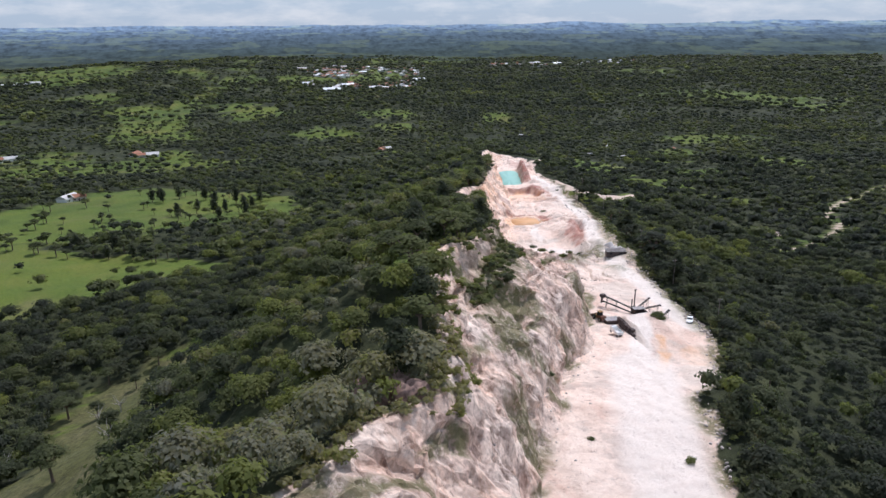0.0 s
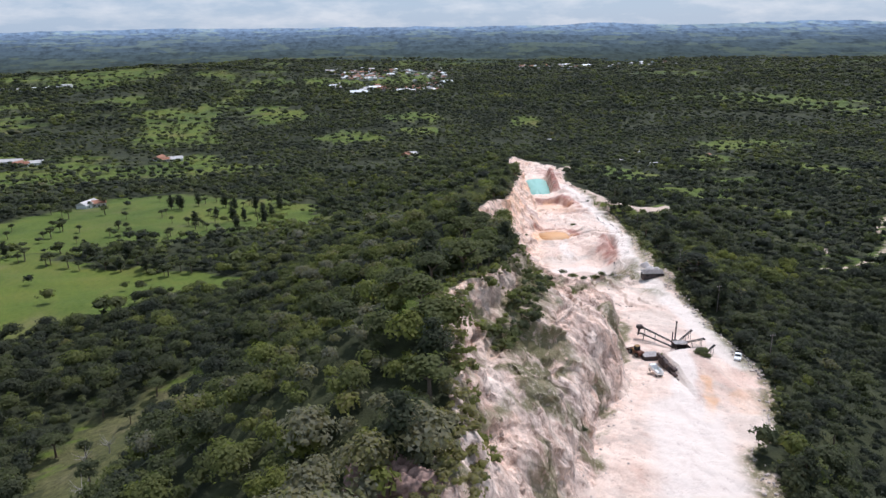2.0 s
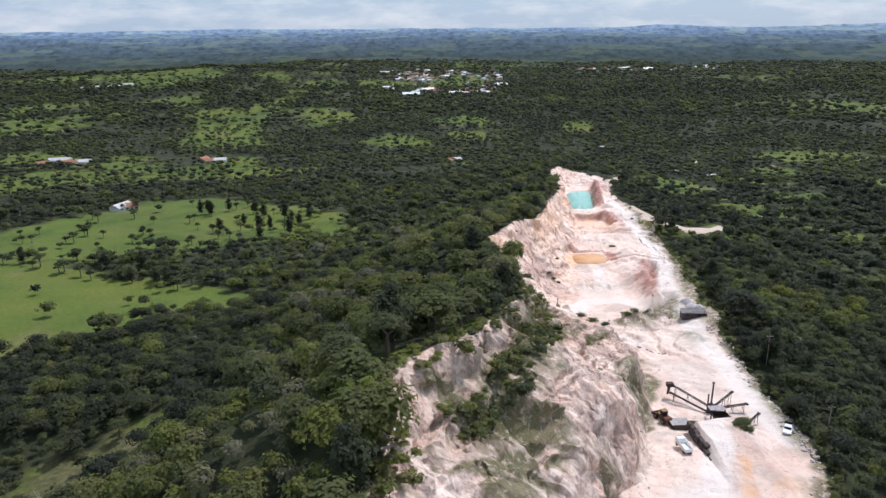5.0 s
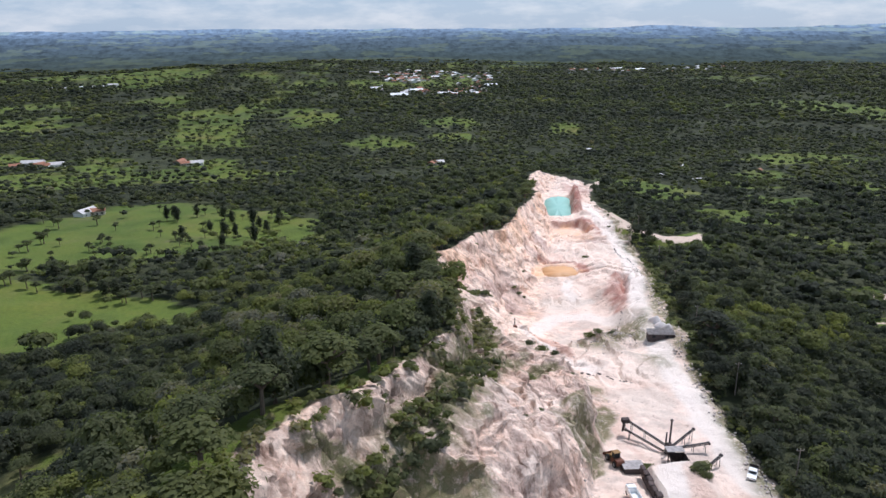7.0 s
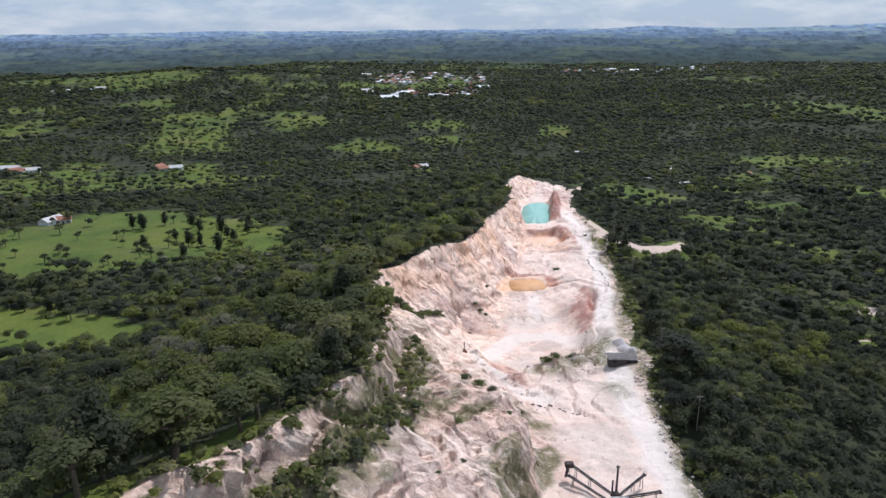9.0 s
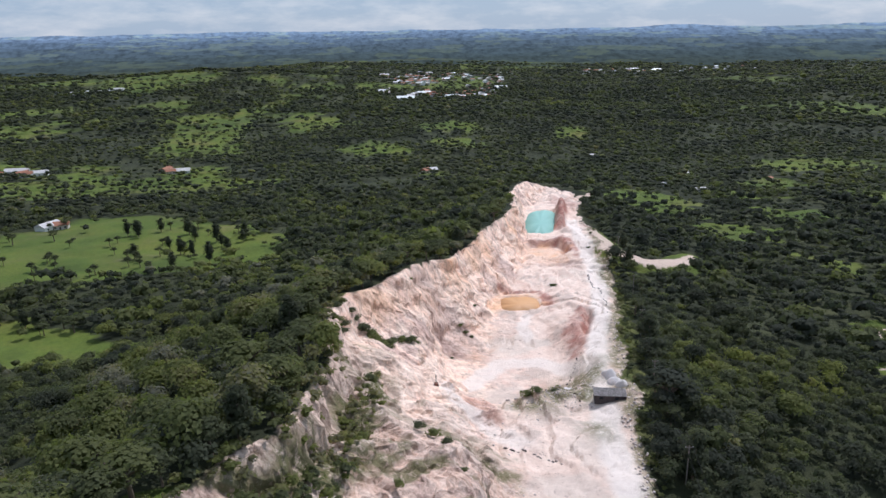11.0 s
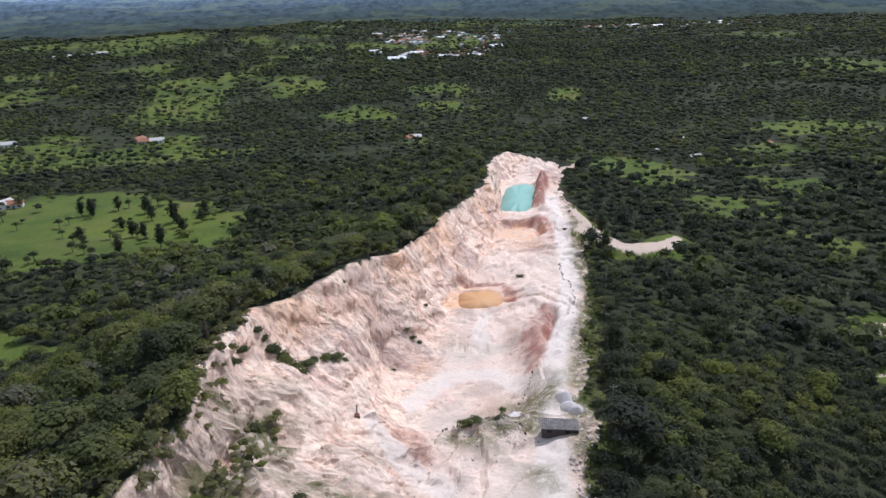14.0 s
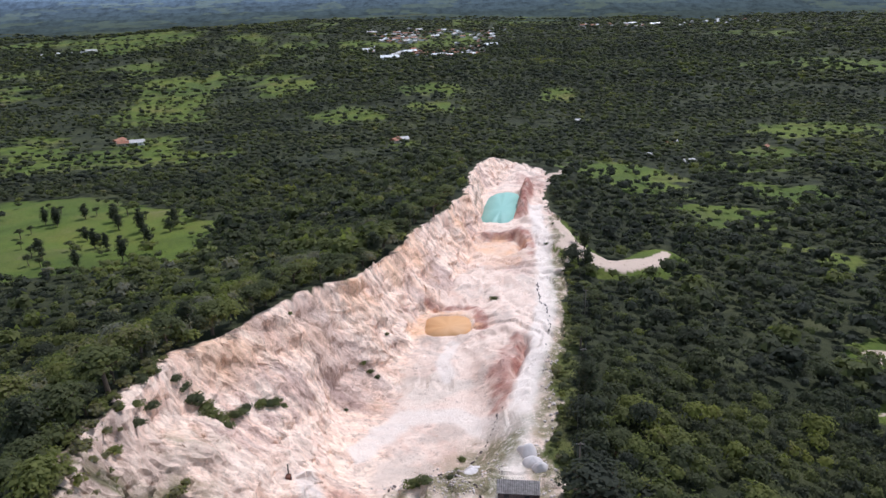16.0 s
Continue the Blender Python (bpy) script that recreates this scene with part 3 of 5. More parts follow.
def build_ground():
    gx = spread(-4300, 4300, -36, 146, 0.66, 1.052, 120)
    gy = np.concatenate([spread(-700, 330, 74, 330, 0.6, 1.06, 110), spread(331, 4850, 331.2, 556, 1.3, 1.045, 110)[1:]])
    gy = np.unique(gy[(gy <= 330) | (gy > 330.5)])
    X, Y = np.meshgrid(gx, gy)
    Z = ground_z(X, Y)
    yq = np.clip(Y, 60, 552)
    on_face = step(-0.8, 1.0, X - line_at(RIM, yq)[0]) * (1 - step(-2.5, 0.5, X - line_at(TOE, yq)[0])) * (Y > 66) * (Y < 545)
    push = fbm(Y * 0.20, Z * 0.32, 4, 171)
    push = 0.5 * push + 0.5 * np.round(push * 3) / 3
    side = fbm(X * 0.22 + 7, Z * 0.30 + Y * 0.1, 3, 173)
    verts = np.stack([X + on_face * 1.5 * push, Y + on_face * 0.8 * side, Z], -1).reshape(-1, 3)
    nx, ny = len(gx), len(gy)
    i = (np.arange(ny - 1)[:, None] * nx + np.arange(nx - 1)[None]).ravel()
    faces = np.stack([i, i + 1, i + nx + 1, i + nx], -1)
    yc = np.clip(Y, 60, 552)
    q = quarry_mask(X, Y)
    soft = 1.8 * fbm(X * 0.3, Y * 0.3, 3, 95)
    wall = 1 - step(-1.5, 2.0, X + soft - line_at(TOE, yc)[0])
    face = wall * (1 - step(200, 236, Y + 6 * soft))
    slope = wall * step(190, 240, Y)
    upper = (1 - step(0, 4, X + soft - line_at(SHELF, yc)[0] - 1)) * step(126, 140, Y) * (1 - step(226, 246, Y)) * 0.9
    ragged = fbm(X * 0.24, Y * 0.24, 5, 91)

    def blot(cx, cy, rx, ry, lean=0.0):
        """A stain with a ragged rim."""
        d = np.hypot((X - cx - lean * (Y - cy)) / rx, (Y - cy) / ry)
        return 1 - step(0.75, 1.15, d + 0.38 * ragged)

    def streak(line, width):
        return 1 - step(0.6 * width, 1.15 * width, along(line, X, Y) + 0.8 * ragged)
    rim_x = line_at(RIM, yc)[0]
    tan_lip = 0.5 * (1 - step(1.0, 5.5, np.abs(X + soft - rim_x - 2.0))) * step(222, 246, Y) * (1 - step(400, 440, Y)) * step(0.32, 0.6, vnoise(Y * 0.11, X * 0.02, 97))
    run, fall = 0.353 * X + 0.935 * Y, 0.935 * X - 0.353 * Y
    tan_run = 0.38 * wall * step(228, 245, Y) * step(0.22, 0.5, fbm(run * 0.085, fall * 0.02, 4, 98)) * (1 - step(440, 450, Y))
    ochre = np.maximum.reduce([tan_lip, tan_run, 0.9 * blot(57, 325, 9.5, 9), 0.8 * streak([(48.5, 169), (45.5, 161), (40.5, 153)], 1.5), 0.7 * blot(80, 404, 10, 12), 0.35 * blot(54, 160, 5, 6), 0.3 * blot(76, 385, 9, 13)])
    ochre = np.clip(ochre * (0.8 + 0.5 * fbm(X * 0.3, Y * 0.3, 3, 99)), 0, 0.85)
    along_bank, off_bank = bank_axes(X, Y)
    bank = (1 - step(0.72, 1.1, np.hypot(along_bank / 19, off_bank / 4.6) + 0.42 * ragged)) * 0.72
    gash = (1 - step(0.8, 1.9, np.abs(off_bank - 1.6 + 0.6 * ragged))) * step(-7, 0, along_bank) * (1 - step(13, 18, along_bank)) * 0.95
    spur_x = X - 96.5 - 0.2 * (Y - 461)
    iron = np.maximum.reduce([bank, gash, 0.85 * blot(66.8, 325, 2.2, 9), 0.75 * blot(60, 335, 9, 2.6), 0.4 * blot(40, 241, 4.5, 8), 0.85 * blot(90, 404, 3.2, 16), 0.75 * blot(82, 416, 10, 3.0),
                              0.95 * (1 - step(2, 4.5, np.abs(spur_x) + ragged)) * step(434, 444, Y) * (1 - step(492, 506, Y)), 0.45 * blot(106, 505, 8, 16), 0.4 * streak([(45.5, 171), (41, 158)], 1.4), 0.3 * blot(83, 371, 5, 14)])
    iron = np.clip(iron * (0.85 + 0.4 * fbm(X * 0.5, Y * 0.5, 3, 92)), 0, 0.9)
    silt = np.maximum.reduce([0.8 * blot(53, 292, 9, 6.5), 0.55 * blot(44, 262, 7, 6), 0.5 * blot(50, 149, 7, 6), 0.5 * blot(52, 207, 8, 7), 0.45 * blot(60, 224, 5, 9), 0.5 * blot(33, 236, 5, 5), 0.4 * blot(84, 365, 4, 20)])
    mauve = 0.6 * wall * step(228, 245, Y) * (1 - step(436, 450, Y)) * step(0.40, 0.54, fbm(run * 0.06 + 9, fall * 0.028, 5, 96))
    pale = np.maximum.reduce([0.9 * streak([(61, 178), (62, 200), (63.5, 222), (66, 246), (69.5, 262), (74, 282), (80, 302), (87, 334), (92, 366), (96, 400), (98, 430), (101, 455)], 3.4),
                              0.9 * streak([(47.5, 181), (44, 170), (39, 160)], 2.8), 0.85 * streak([(37, 156), (31, 138), (25, 118), (18, 92)], 8.5), 0.8 * streak([(69, 268), (58, 281), (47, 281), (38, 268)], 3.2),
                              0.8 * streak([(59, 312), (56, 303), (57, 296)], 2.0), 0.7 * streak([(32, 246), (37, 237), (46, 228)], 3.0)])
    gx0 = line_at(SHELF, yc)[0]
    growth = np.exp(-((X - gx0 - 2.5) / 3.8) ** 4) * step(132, 150, Y) * (1 - step(232, 250, Y)) * 1.4
    tufts = 1.6 * np.exp(-(((X - 57) / 6) ** 2 + ((Y - 250) / 8) ** 2)) + 0.9 * np.exp(-(((X - 49) / 4) ** 2 + ((Y - 245) / 4) ** 2)) + 0.85 * np.exp(-(((X - 65) / 8) ** 2 + ((Y - 259) / 10) ** 2)) + 0.4 * np.exp(-(((X - 62) / 4) ** 2 + ((Y - 230) / 6) ** 2))
    tufts = tufts + 0.9 * np.exp(-(((X - line_at(EAST, yc)[0] + 0.5) / 2.6) ** 2)) * (Y > 100) * (Y < 440) + 0.7 * np.exp(-(((X - 30) / 9) ** 2 + ((Y - 214) / 6) ** 2))
    tufts = tufts + 1.0 * face * step(0.14, 0.40, fbm((X + Y) * 0.05, (X - Y) * 0.16, 4, 198))
    tufts = np.clip(tufts * (1.1 + 1.3 * fbm(X * 0.22, Y * 0.22, 5, 197)), 0, 0.9)
    growth = np.clip(growth * (0.7 + 1.0 * fbm(X * 0.2, Y * 0.2, 4, 93)) + tufts, 0, 1)
    return tagged(mesh_object("ground", verts, faces, M_GROUND, smooth=~(q.ravel()[i]), attrs={
        "stone": q * 1.0, "face": face, "slope": slope, "upper": upper, "ochre": ochre, "iron": iron, "silt": silt, "mauve": mauve, "pale": pale, "growth": growth, "dry": np.maximum(inside(HILLSIDE, X + 4 * soft, Y + 4 * soft) * 1.0, 0.7 * ((X > 60) & (X < 110) & (Y < 340))), "grass": (clearing(X, Y) | (along(HAUL, X, Y) < 9.5) | (along(EAST_ROAD, X, Y) < 4) | ((X > line_at(RIM, yc)[0] - 8) & (X < line_at(RIM, yc)[0] + 2) & (Y > 135) & (Y < 170)) | ((X > line_at(EAST, yc)[0] - 3) & (X < line_at(EAST, yc)[0] + 4.5 + 2 * soft) & (Y > 225) & (Y < 335))) * 1.0, "dirt": road_mask(X, Y) * 1.0}),
        "rolling wooded country with a pale pink stone quarry cut", "ground", kind="structure")


build_ground()


def build_water(name, label, spec, mat):
    cx, cy, rx, ry, z = spec
    n = 48
    a = np.linspace(0, 2 * math.pi, n, endpoint=False)
    w = (1.34 if rx < 8 else 1.20) + 0.06 * np.sin(2 * a + cx) + 0.07 * np.sin(3 * a + cy) + 0.06 * np.sin(5 * a + 1) + 0.05 * np.sin(9 * a)
    w = w / (np.abs(np.cos(a)) ** 3.2 + np.abs(np.sin(a)) ** 3.2) ** (1 / 3.2)
    lean = 0.2 if name == "water_pond" else 0.0
    ring = np.stack([cx + w * (rx * np.cos(a) + lean * ry * np.sin(a)), cy + w * ry * np.sin(a), np.full(n, z)], -1)
    low = ring.copy()
    low[:, 2] -= 0.3
    verts = np.concatenate([ring, low, [[cx, cy, z]], [[cx, cy, z - 0.3]]])
    k = np.arange(n)
    k1 = (k + 1) % n
    faces = np.concatenate([np.stack([k, k1, np.full(n, 2 * n)], -1), np.stack([k1 + n, k + n, np.full(n, 2 * n + 1)], -1),
                            np.stack([k, k + n, k1 + n], -1), np.stack([k, k1 + n, k1], -1)])
    tagged(mesh_object(name, verts, faces, mat), label, "water", kind="structure")


build_water("water_pond", "milky turquoise pond filling the flooded quarry end", POND, water_material("turquoise_water", (0.27, 0.50, 0.44), 0.55))
build_water("water_pool", "shallow muddy orange pool on the quarry floor", POOL, water_material("muddy_water", (0.64, 0.36, 0.17), 0.55))


# ---------------------------------------------------------------- woods
def ico(level):
    bm = bmesh.new()
    bmesh.ops.create_icosphere(bm, subdivisions=level, radius=1.0)
    v = np.array([p.co[:] for p in bm.verts])
    f = np.array([[p.index for p in fc.verts] for fc in bm.faces])
    bm.free()
    return v, f


def crown_shape(level, leaves, rng, size=0.2, core=0.74):
    """A lumpy crown about one unit in radius: sprays of leaves over a shaded core."""
    v, f = ico(level)
    lumps = rng.normal(size=(13, 3))
    lumps /= np.linalg.norm(lumps, axis=1)[:, None]
    lumps[:, 2] = np.abs(lumps[:, 2]) * 0.8

    def reach(d):
        return 0.52 + 0.54 * np.max(np.clip(d @ lumps.T, 0, 1) ** 9, axis=1)

    def flat(p):
        p[:, 2] = np.where(p[:, 2] < 0, p[:, 2] * 0.45, p[:, 2] * 0.8)
        return p
    v = flat(v * (core * reach(v) + rng.uniform(-0.08, 0.08, len(v)))[:, None])
    f = f[v[f][:, :, 2].mean(1) > -0.16]
    if not leaves:
        return v, f
    d = rng.normal(size=(leaves, 3))
    d /= np.linalg.norm(d, axis=1)[:, None]
    d[:, 2] = np.where(d[:, 2] < -0.2, -d[:, 2], d[:, 2])
    c = flat(d * (reach(d) * rng.uniform(0.66, 1.14, leaves))[:, None])
    nrm = d + rng.normal(size=(leaves, 3)) * 0.45 + np.array([0, 0, 0.8])
    nrm /= np.linalg.norm(nrm, axis=1)[:, None]
    u = np.cross(nrm, rng.normal(size=(leaves, 3)))
    u /= np.linalg.norm(u, axis=1)[:, None]
    w = np.cross(nrm, u)
    sz = (size * rng.uniform(0.6, 1.3, leaves))[:, None]
    lv = np.stack([c + u * sz, c - u * sz * 0.5 + w * sz * 0.8, c - u * sz * 0.5 - w * sz * 0.8], 1).reshape(-1, 3)
    lf = np.arange(leaves * 3).reshape(-1, 3) + len(v)
    return np.concatenate([v, lv]), np.concatenate([f, lf])


def scatter(rng, x0, x1, y0, y1, cell):
    gx, gy = np.meshgrid(np.arange(x0, x1, cell), np.arange(y0, y1, cell))
    x = gx.ravel() + rng.uniform(-0.48, 0.48, gx.size) * cell
    y = gy.ravel() + rng.uniform(-0.48, 0.48, gx.size) * cell
    return x, y


def in_sight(x, y, margin=50):
    return (np.abs(x - 12) < 0.80 * np.maximum(y - 10, 0) + margin)


def wooded(x, y, rng, thin=0.05):
    free = ~quarry_mask(x, y) & ~road_mask(x, y) & (along(HAUL, x, y - 2.5) > 8.0) & (along(EAST_ROAD, x, y) > 3.0) & (along(TRACK, x, y) > 3.5)
    yc = np.clip(y, 60, 552)
    d_rim = line_at(RIM, yc)[0] - x
    wob = 2.2 * fbm(y * 0.07, x * 0.02, 3, 5)
    free &= (y > 553) | (d_rim > wob + 0.2) | (x + wob > line_at(EAST, yc)[0] + 1.5 + 3.2 * step(232, 248, y) * (1 - step(300, 330, y)))
    free &= ~((d_rim < 4.5 + 2 * wob) & (d_rim > -2) & (y > 137) & (y < 168))
    clear = clearing(x, y)
    keep = rng.uniform(size=len(x))
    scatter_in_open = np.where((y > 560) | (x > 120), 0.30, np.where((x > -90) & (y > 400), 0.22, 0.03))
    gap = (fbm(x * 0.012, y * 0.012, 4, 101) > 0.42) & (y > 520)
    return free & np.where(clear, keep < scatter_in_open, np.where(gap, keep < 0.35, keep > thin))


def plant(name, label, shapes, x, y, radius, tall, tint, rng, category):
    """Many trees joined in one mesh."""
    z = ground_z(x, y)
    kind = rng.integers(0, len(shapes), len(x))
    V, F, T, base = [], [], [], 0
    for k, (sv, sf) in enumerate(shapes):
        idx = np.nonzero(kind == k)[0]
        if not len(idx):
            continue
        a = rng.uniform(0, 2 * math.pi, len(idx))
        ca, sa_ = np.cos(a)[:, None], np.sin(a)[:, None]
        r, h = radius[idx][:, None], tall[idx][:, None]
        px = x[idx][:, None] + r * (sv[None, :, 0] * ca - sv[None, :, 1] * sa_)
        py = y[idx][:, None] + r * (sv[None, :, 0] * sa_ + sv[None, :, 1] * ca)
        pz = z[idx][:, None] + h * 0.5 + sv[None, :, 2] * h * 0.62
        V.append(np.stack([px, py, pz], -1).reshape(-1, 3))
        F.append((sf[None] + (np.arange(len(idx)) * len(sv))[:, None, None] + base).reshape(-1, 3))
        t = np.repeat(tint[idx][:, None], len(sv), 1) + rng.uniform(-0.08, 0.08, (len(idx), len(sv)))
        T.append(t.ravel())
        base += len(idx) * len(sv)
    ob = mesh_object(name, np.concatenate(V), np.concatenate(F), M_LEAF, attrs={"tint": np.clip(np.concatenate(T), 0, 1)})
    return tagged(ob, label, category, kind="stuff")


def woods():
    rng = np.random.default_rng(5)
    big = [crown_shape(1, 640, rng, 0.085, 0.66) for _ in range(6)]
    close = [crown_shape(1, 165, rng, 0.145, 0.68) for _ in range(9)]
    mid = [crown_shape(1, 46, rng, 0.26, 0.84) for _ in range(7)]
    low = [crown_shape(1, 12, rng, 0.36, 0.95) for _ in range(6)]

    def far_out(x, y):
        return np.hypot(x - 20, y - 90) + 25 * fbm(x * 0.02, y * 0.02, 2, 121)

    def tints(x, y):
        # crowns lose yellow with distance: haze put into the tint
        near = 1 - step(220, 480, far_out(x, y))
        t = 0.30 + 0.10 * near + 0.30 * fbm(x * 0.03, y * 0.03, 3, 111) + rng.normal(0, 1, len(x)) * (0.14 + 0.07 * near)
        # lighter tints along the crest west of the cut; darker tints to the east
        crest = line_at(RIM, np.clip(y, 60, 552))[0] - x
        t = t + 0.26 * step(-8, 0, crest) * (1 - step(40, 85, crest)) * step(70, 95, y) * (1 - step(300, 420, y))
        t = t - 0.27 * (x > line_at(EAST, np.clip(y, 60, 552))[0]) * (y < 560)
        t = t + 0.22 * step(-4, 2, crest) * (1 - step(18, 34, crest)) * (1 - step(128, 150, y))
        # darker crowns on the lower western slope: cloud shadow put into the tint
        t = t - 0.26 * (1 - step(-66, -40, x)) * (1 - step(270, 340, y))
        return np.clip(np.where(rng.uniform(size=len(x)) > 0.94, t + 0.4, t), 0, 1)

    def sown(lo, hi, cell, thin, x0, x1, y0, y1):
        x, y = scatter(rng, x0, x1, y0, y1, cell)
        d = far_out(x, y)
        k = in_sight(x, y) & (d >= lo) & (d < hi)
        x, y = x[k], y[k]
        k = wooded(x, y, rng, thin)
        return x[k], y[k]
    x, y = sown(-99, 240, 3.55, 0.06, -190, 260, 66, 360)
    r = rng.uniform(1.45, 2.6, len(x)) * (1 + 0.35 * fbm(x * 0.06, y * 0.06, 2, 141))
    plant("forest", "dense dark green broadleaf woodland canopy beside the quarry", close, x, y, r, r * rng.uniform(1.6, 2.4, len(x)), tints(x, y), rng, "forest")
    x, y = sown(-99, 280, 8.0, 0.30, -190, 260, 66, 390)
    k = (x < 40) | (rng.uniform(size=len(x)) < 0.35)
    x, y = x[k], y[k]
    r = rng.uniform(2.3, 4.6, len(x))
    plant("forest", "taller spreading dark green trees over the woodland", big, x, y, r, r * rng.uniform(1.6, 2.2, len(x)), tints(x, y), rng, "forest")
    x, y = sown(240, 560, 5.1, 0.06, -480, 560, 66, 700)
    r = rng.uniform(1.6, 3.2, len(x)) * (1 + 0.7 * (rng.uniform(size=len(x)) > 0.85))
    plant("forest", "dense dark green woodland in the middle distance", mid, x, y, r, r * rng.uniform(1.4, 2.1, len(x)), tints(x, y), rng, "forest")
    sets = [sown(560, 1000, 6.4, 0.08, -900, 900, 300, 1130), sown(1000, 1700, 9.6, 0.08, -1450, 1450, 600, 1800), sown(1700, 2500, 16.0, 0.1, -2100, 2100, 900, 2600)]
    r = np.concatenate([rng.uniform(a, b, len(p[0])) for p, (a, b) in zip(sets, ((2.2, 4.6), (3.4, 7.2), (6.4, 11)))])
    x, y = np.concatenate([p[0] for p in sets]), np.concatenate([p[1] for p in sets])
    tall = r * rng.uniform(1.1, 1.8, len(x)) * np.where(y > 1600, 0.65, 1.0)
    plant("forest", "distant dark green woodland between pastures", low, x, y, r, tall, np.clip(tints(x, y) - 0.04, 0, 1), rng, "forest")
    x, y = scatter(rng, -170, 190, -90, 66, 6.0)
    k = wooded(x, y, rng, 0.06) & ~((x > -60) & (x < 30))
    x, y = x[k], y[k]
    r = rng.uniform(2.0, 3.8, len(x))
    plant("forest", "dense dark green woodland around the quarry's near end", low, x, y, r, r * rng.uniform(1.4, 2.0, len(x)), tints(x, y), rng, "forest")
    # low shrubs in the gully and along the brink
    x, y = scatter(rng, -48, 30, 68, 262, 1.35)
    xs_, xr_ = line_at(SHELF, y)[0], line_at(RIM, y)[0]
    wob = 2.2 * fbm(y * 0.07, x * 0.02, 3, 5)
    gully = (np.abs(x + wob - xs_ - 2.5) < 2.6 + 0.9 * fbm(y * 0.1, x * 0.1, 2, 152)) & (y > 140) & (y < 236) & (fbm(x * 0.16, y * 0.16, 3, 151) > np.where(y < 200, -0.75, 0.05))
    brink = (x + wob > xr_ - 2) & (x + wob < xr_ + 1.6 + 2.2 * fbm(y * 0.15, x * 0.1, 2, 153)) & (rng.uniform(size=len(x)) < 0.75)
    apron = (y > 96) & (y < 132) & (x + wob > xr_ - 2) & (x + wob < xr_ + 3.2)
    k = gully | brink | apron
    x, y = x[k], y[k]
    xv, yv = scatter(rng, 14, 122, 70, 420, 1.7)
    off = xv + 2.2 * fbm(yv * 0.07, xv * 0.02, 3, 5) - line_at(EAST, yv)[0]
    k = (off > 0.3) & (off < 3.6) & (rng.uniform(size=len(xv)) < 0.8) & (along(HAUL, xv, yv) > 6)
    x, y = np.concatenate([x, xv[k]]), np.concatenate([y, yv[k]])
    r = rng.uniform(0.55, 1.45, len(x))
    plant("shrubs", "low green shrubs growing on the rocky ledges", mid, x, y, r, r * rng.uniform(1.2, 1.9, len(x)), np.clip(tints(x, y) + 0.32, 0, 0.93), rng, "shrubs")


woods()


# ---------------------------------------------------------------- mesh helpers for things
def part(name, bm, mat, parent, label=""):
    me = bpy.data.meshes.new(name)
    bm.normal_update()
    bm.to_mesh(me)
    bm.free()
    me.materials.append(mat)
    ob = new(name, me)
    ob.parent = parent
    return tagged(ob, label) if label else ob


def thing(name, label, category, x, y, z=None, turn=0.0, group=""):
    """An empty at the base of a thing, on the ground unless a height is given."""
    e = new(name)
    e.empty_display_size = 0.3
    e.matrix_basis = pose(x, y, float(ground_z(x, y)) if z is None else z, 0, 0, turn)
    return tagged(e, label, category, group)


def box(bm, cx, cy, cz, sx, sy, sz, bevel=0.0, m=None):
    g = bmesh.ops.create_cube(bm, size=1.0, matrix=(m or Matrix()) @ Matrix.Translation((cx, cy, cz)) @ Matrix.Diagonal((sx, sy, sz, 1)))
    if bevel:
        bmesh.ops.bevel(bm, geom=list({e for v in g["verts"] for e in v.link_edges}), offset=bevel, segments=1, affect='EDGES')
    return bm


def tube(bm, a, b, r, r2=None, sides=8):
    a, b = Vector(a), Vector(b)
    d = b - a
    m = Matrix.Translation((a + b) / 2) @ d.to_track_quat('Z', 'Y').to_matrix().to_4x4()
    bmesh.ops.create_cone(bm, cap_ends=True, segments=sides, radius1=r, radius2=r if r2 is None else r2, depth=d.length, matrix=m)
    return bm


def beam(bm, a, b, w, h):
    """A square bar from a to b."""
    a, b = Vector(a), Vector(b)
    d = b - a
    m = Matrix.Translation((a + b) / 2) @ d.to_track_quat('Y', 'Z').to_matrix().to_4x4()
    box(bm, 0, 0, 0, w, d.length, h, m=m)
    return bm


M_STEEL = plain_material("rusty_steel", (0.085, 0.065, 0.06), 0.75, 0.3, 0.4, 2.0)
M_BELT = plain_material("rubber_belt", (0.035, 0.034, 0.034), 0.9)
M_ROOF = plain_material("weathered_sheet", (0.36, 0.33, 0.32), 0.7, 0.1, 0.45, 1.6)
M_DARKWOOD = plain_material("dark_boards", (0.085, 0.07, 0.068), 0.85, 0, 0.35, 2.5)
M_WHITE = plain_material("white_paint", (0.78, 0.78, 0.77), 0.4, 0, 0.06)
M_GLASS = plain_material("dark_glass", (0.02, 0.024, 0.028), 0.08, 0, 0.1)
M_TYRE = plain_material("tyre", (0.02, 0.02, 0.02), 0.9)
M_YELLOW = plain_material("ochre_paint", (0.30, 0.17, 0.06), 0.6, 0, 0.4, 1.5)
M_BROWN = plain_material("rust_paint", (0.17, 0.07, 0.045), 0.7, 0, 0.3, 1.5)
M_STONE = plain_material("loose_stone", (0.55, 0.47, 0.43), 0.95, 0, 0.35, 0.8)
# stone darkened to hold the ramp wall's shade; also draws the floor cracks
M_SHADESTONE = plain_material("shade_dark_stone", (0.10, 0.075, 0.07), 0.95, 0, 0.4, 0.8)
M_SAND = plain_material("white_gravel", (0.62, 0.57, 0.55), 0.95, 0, 0.10, 0.6)
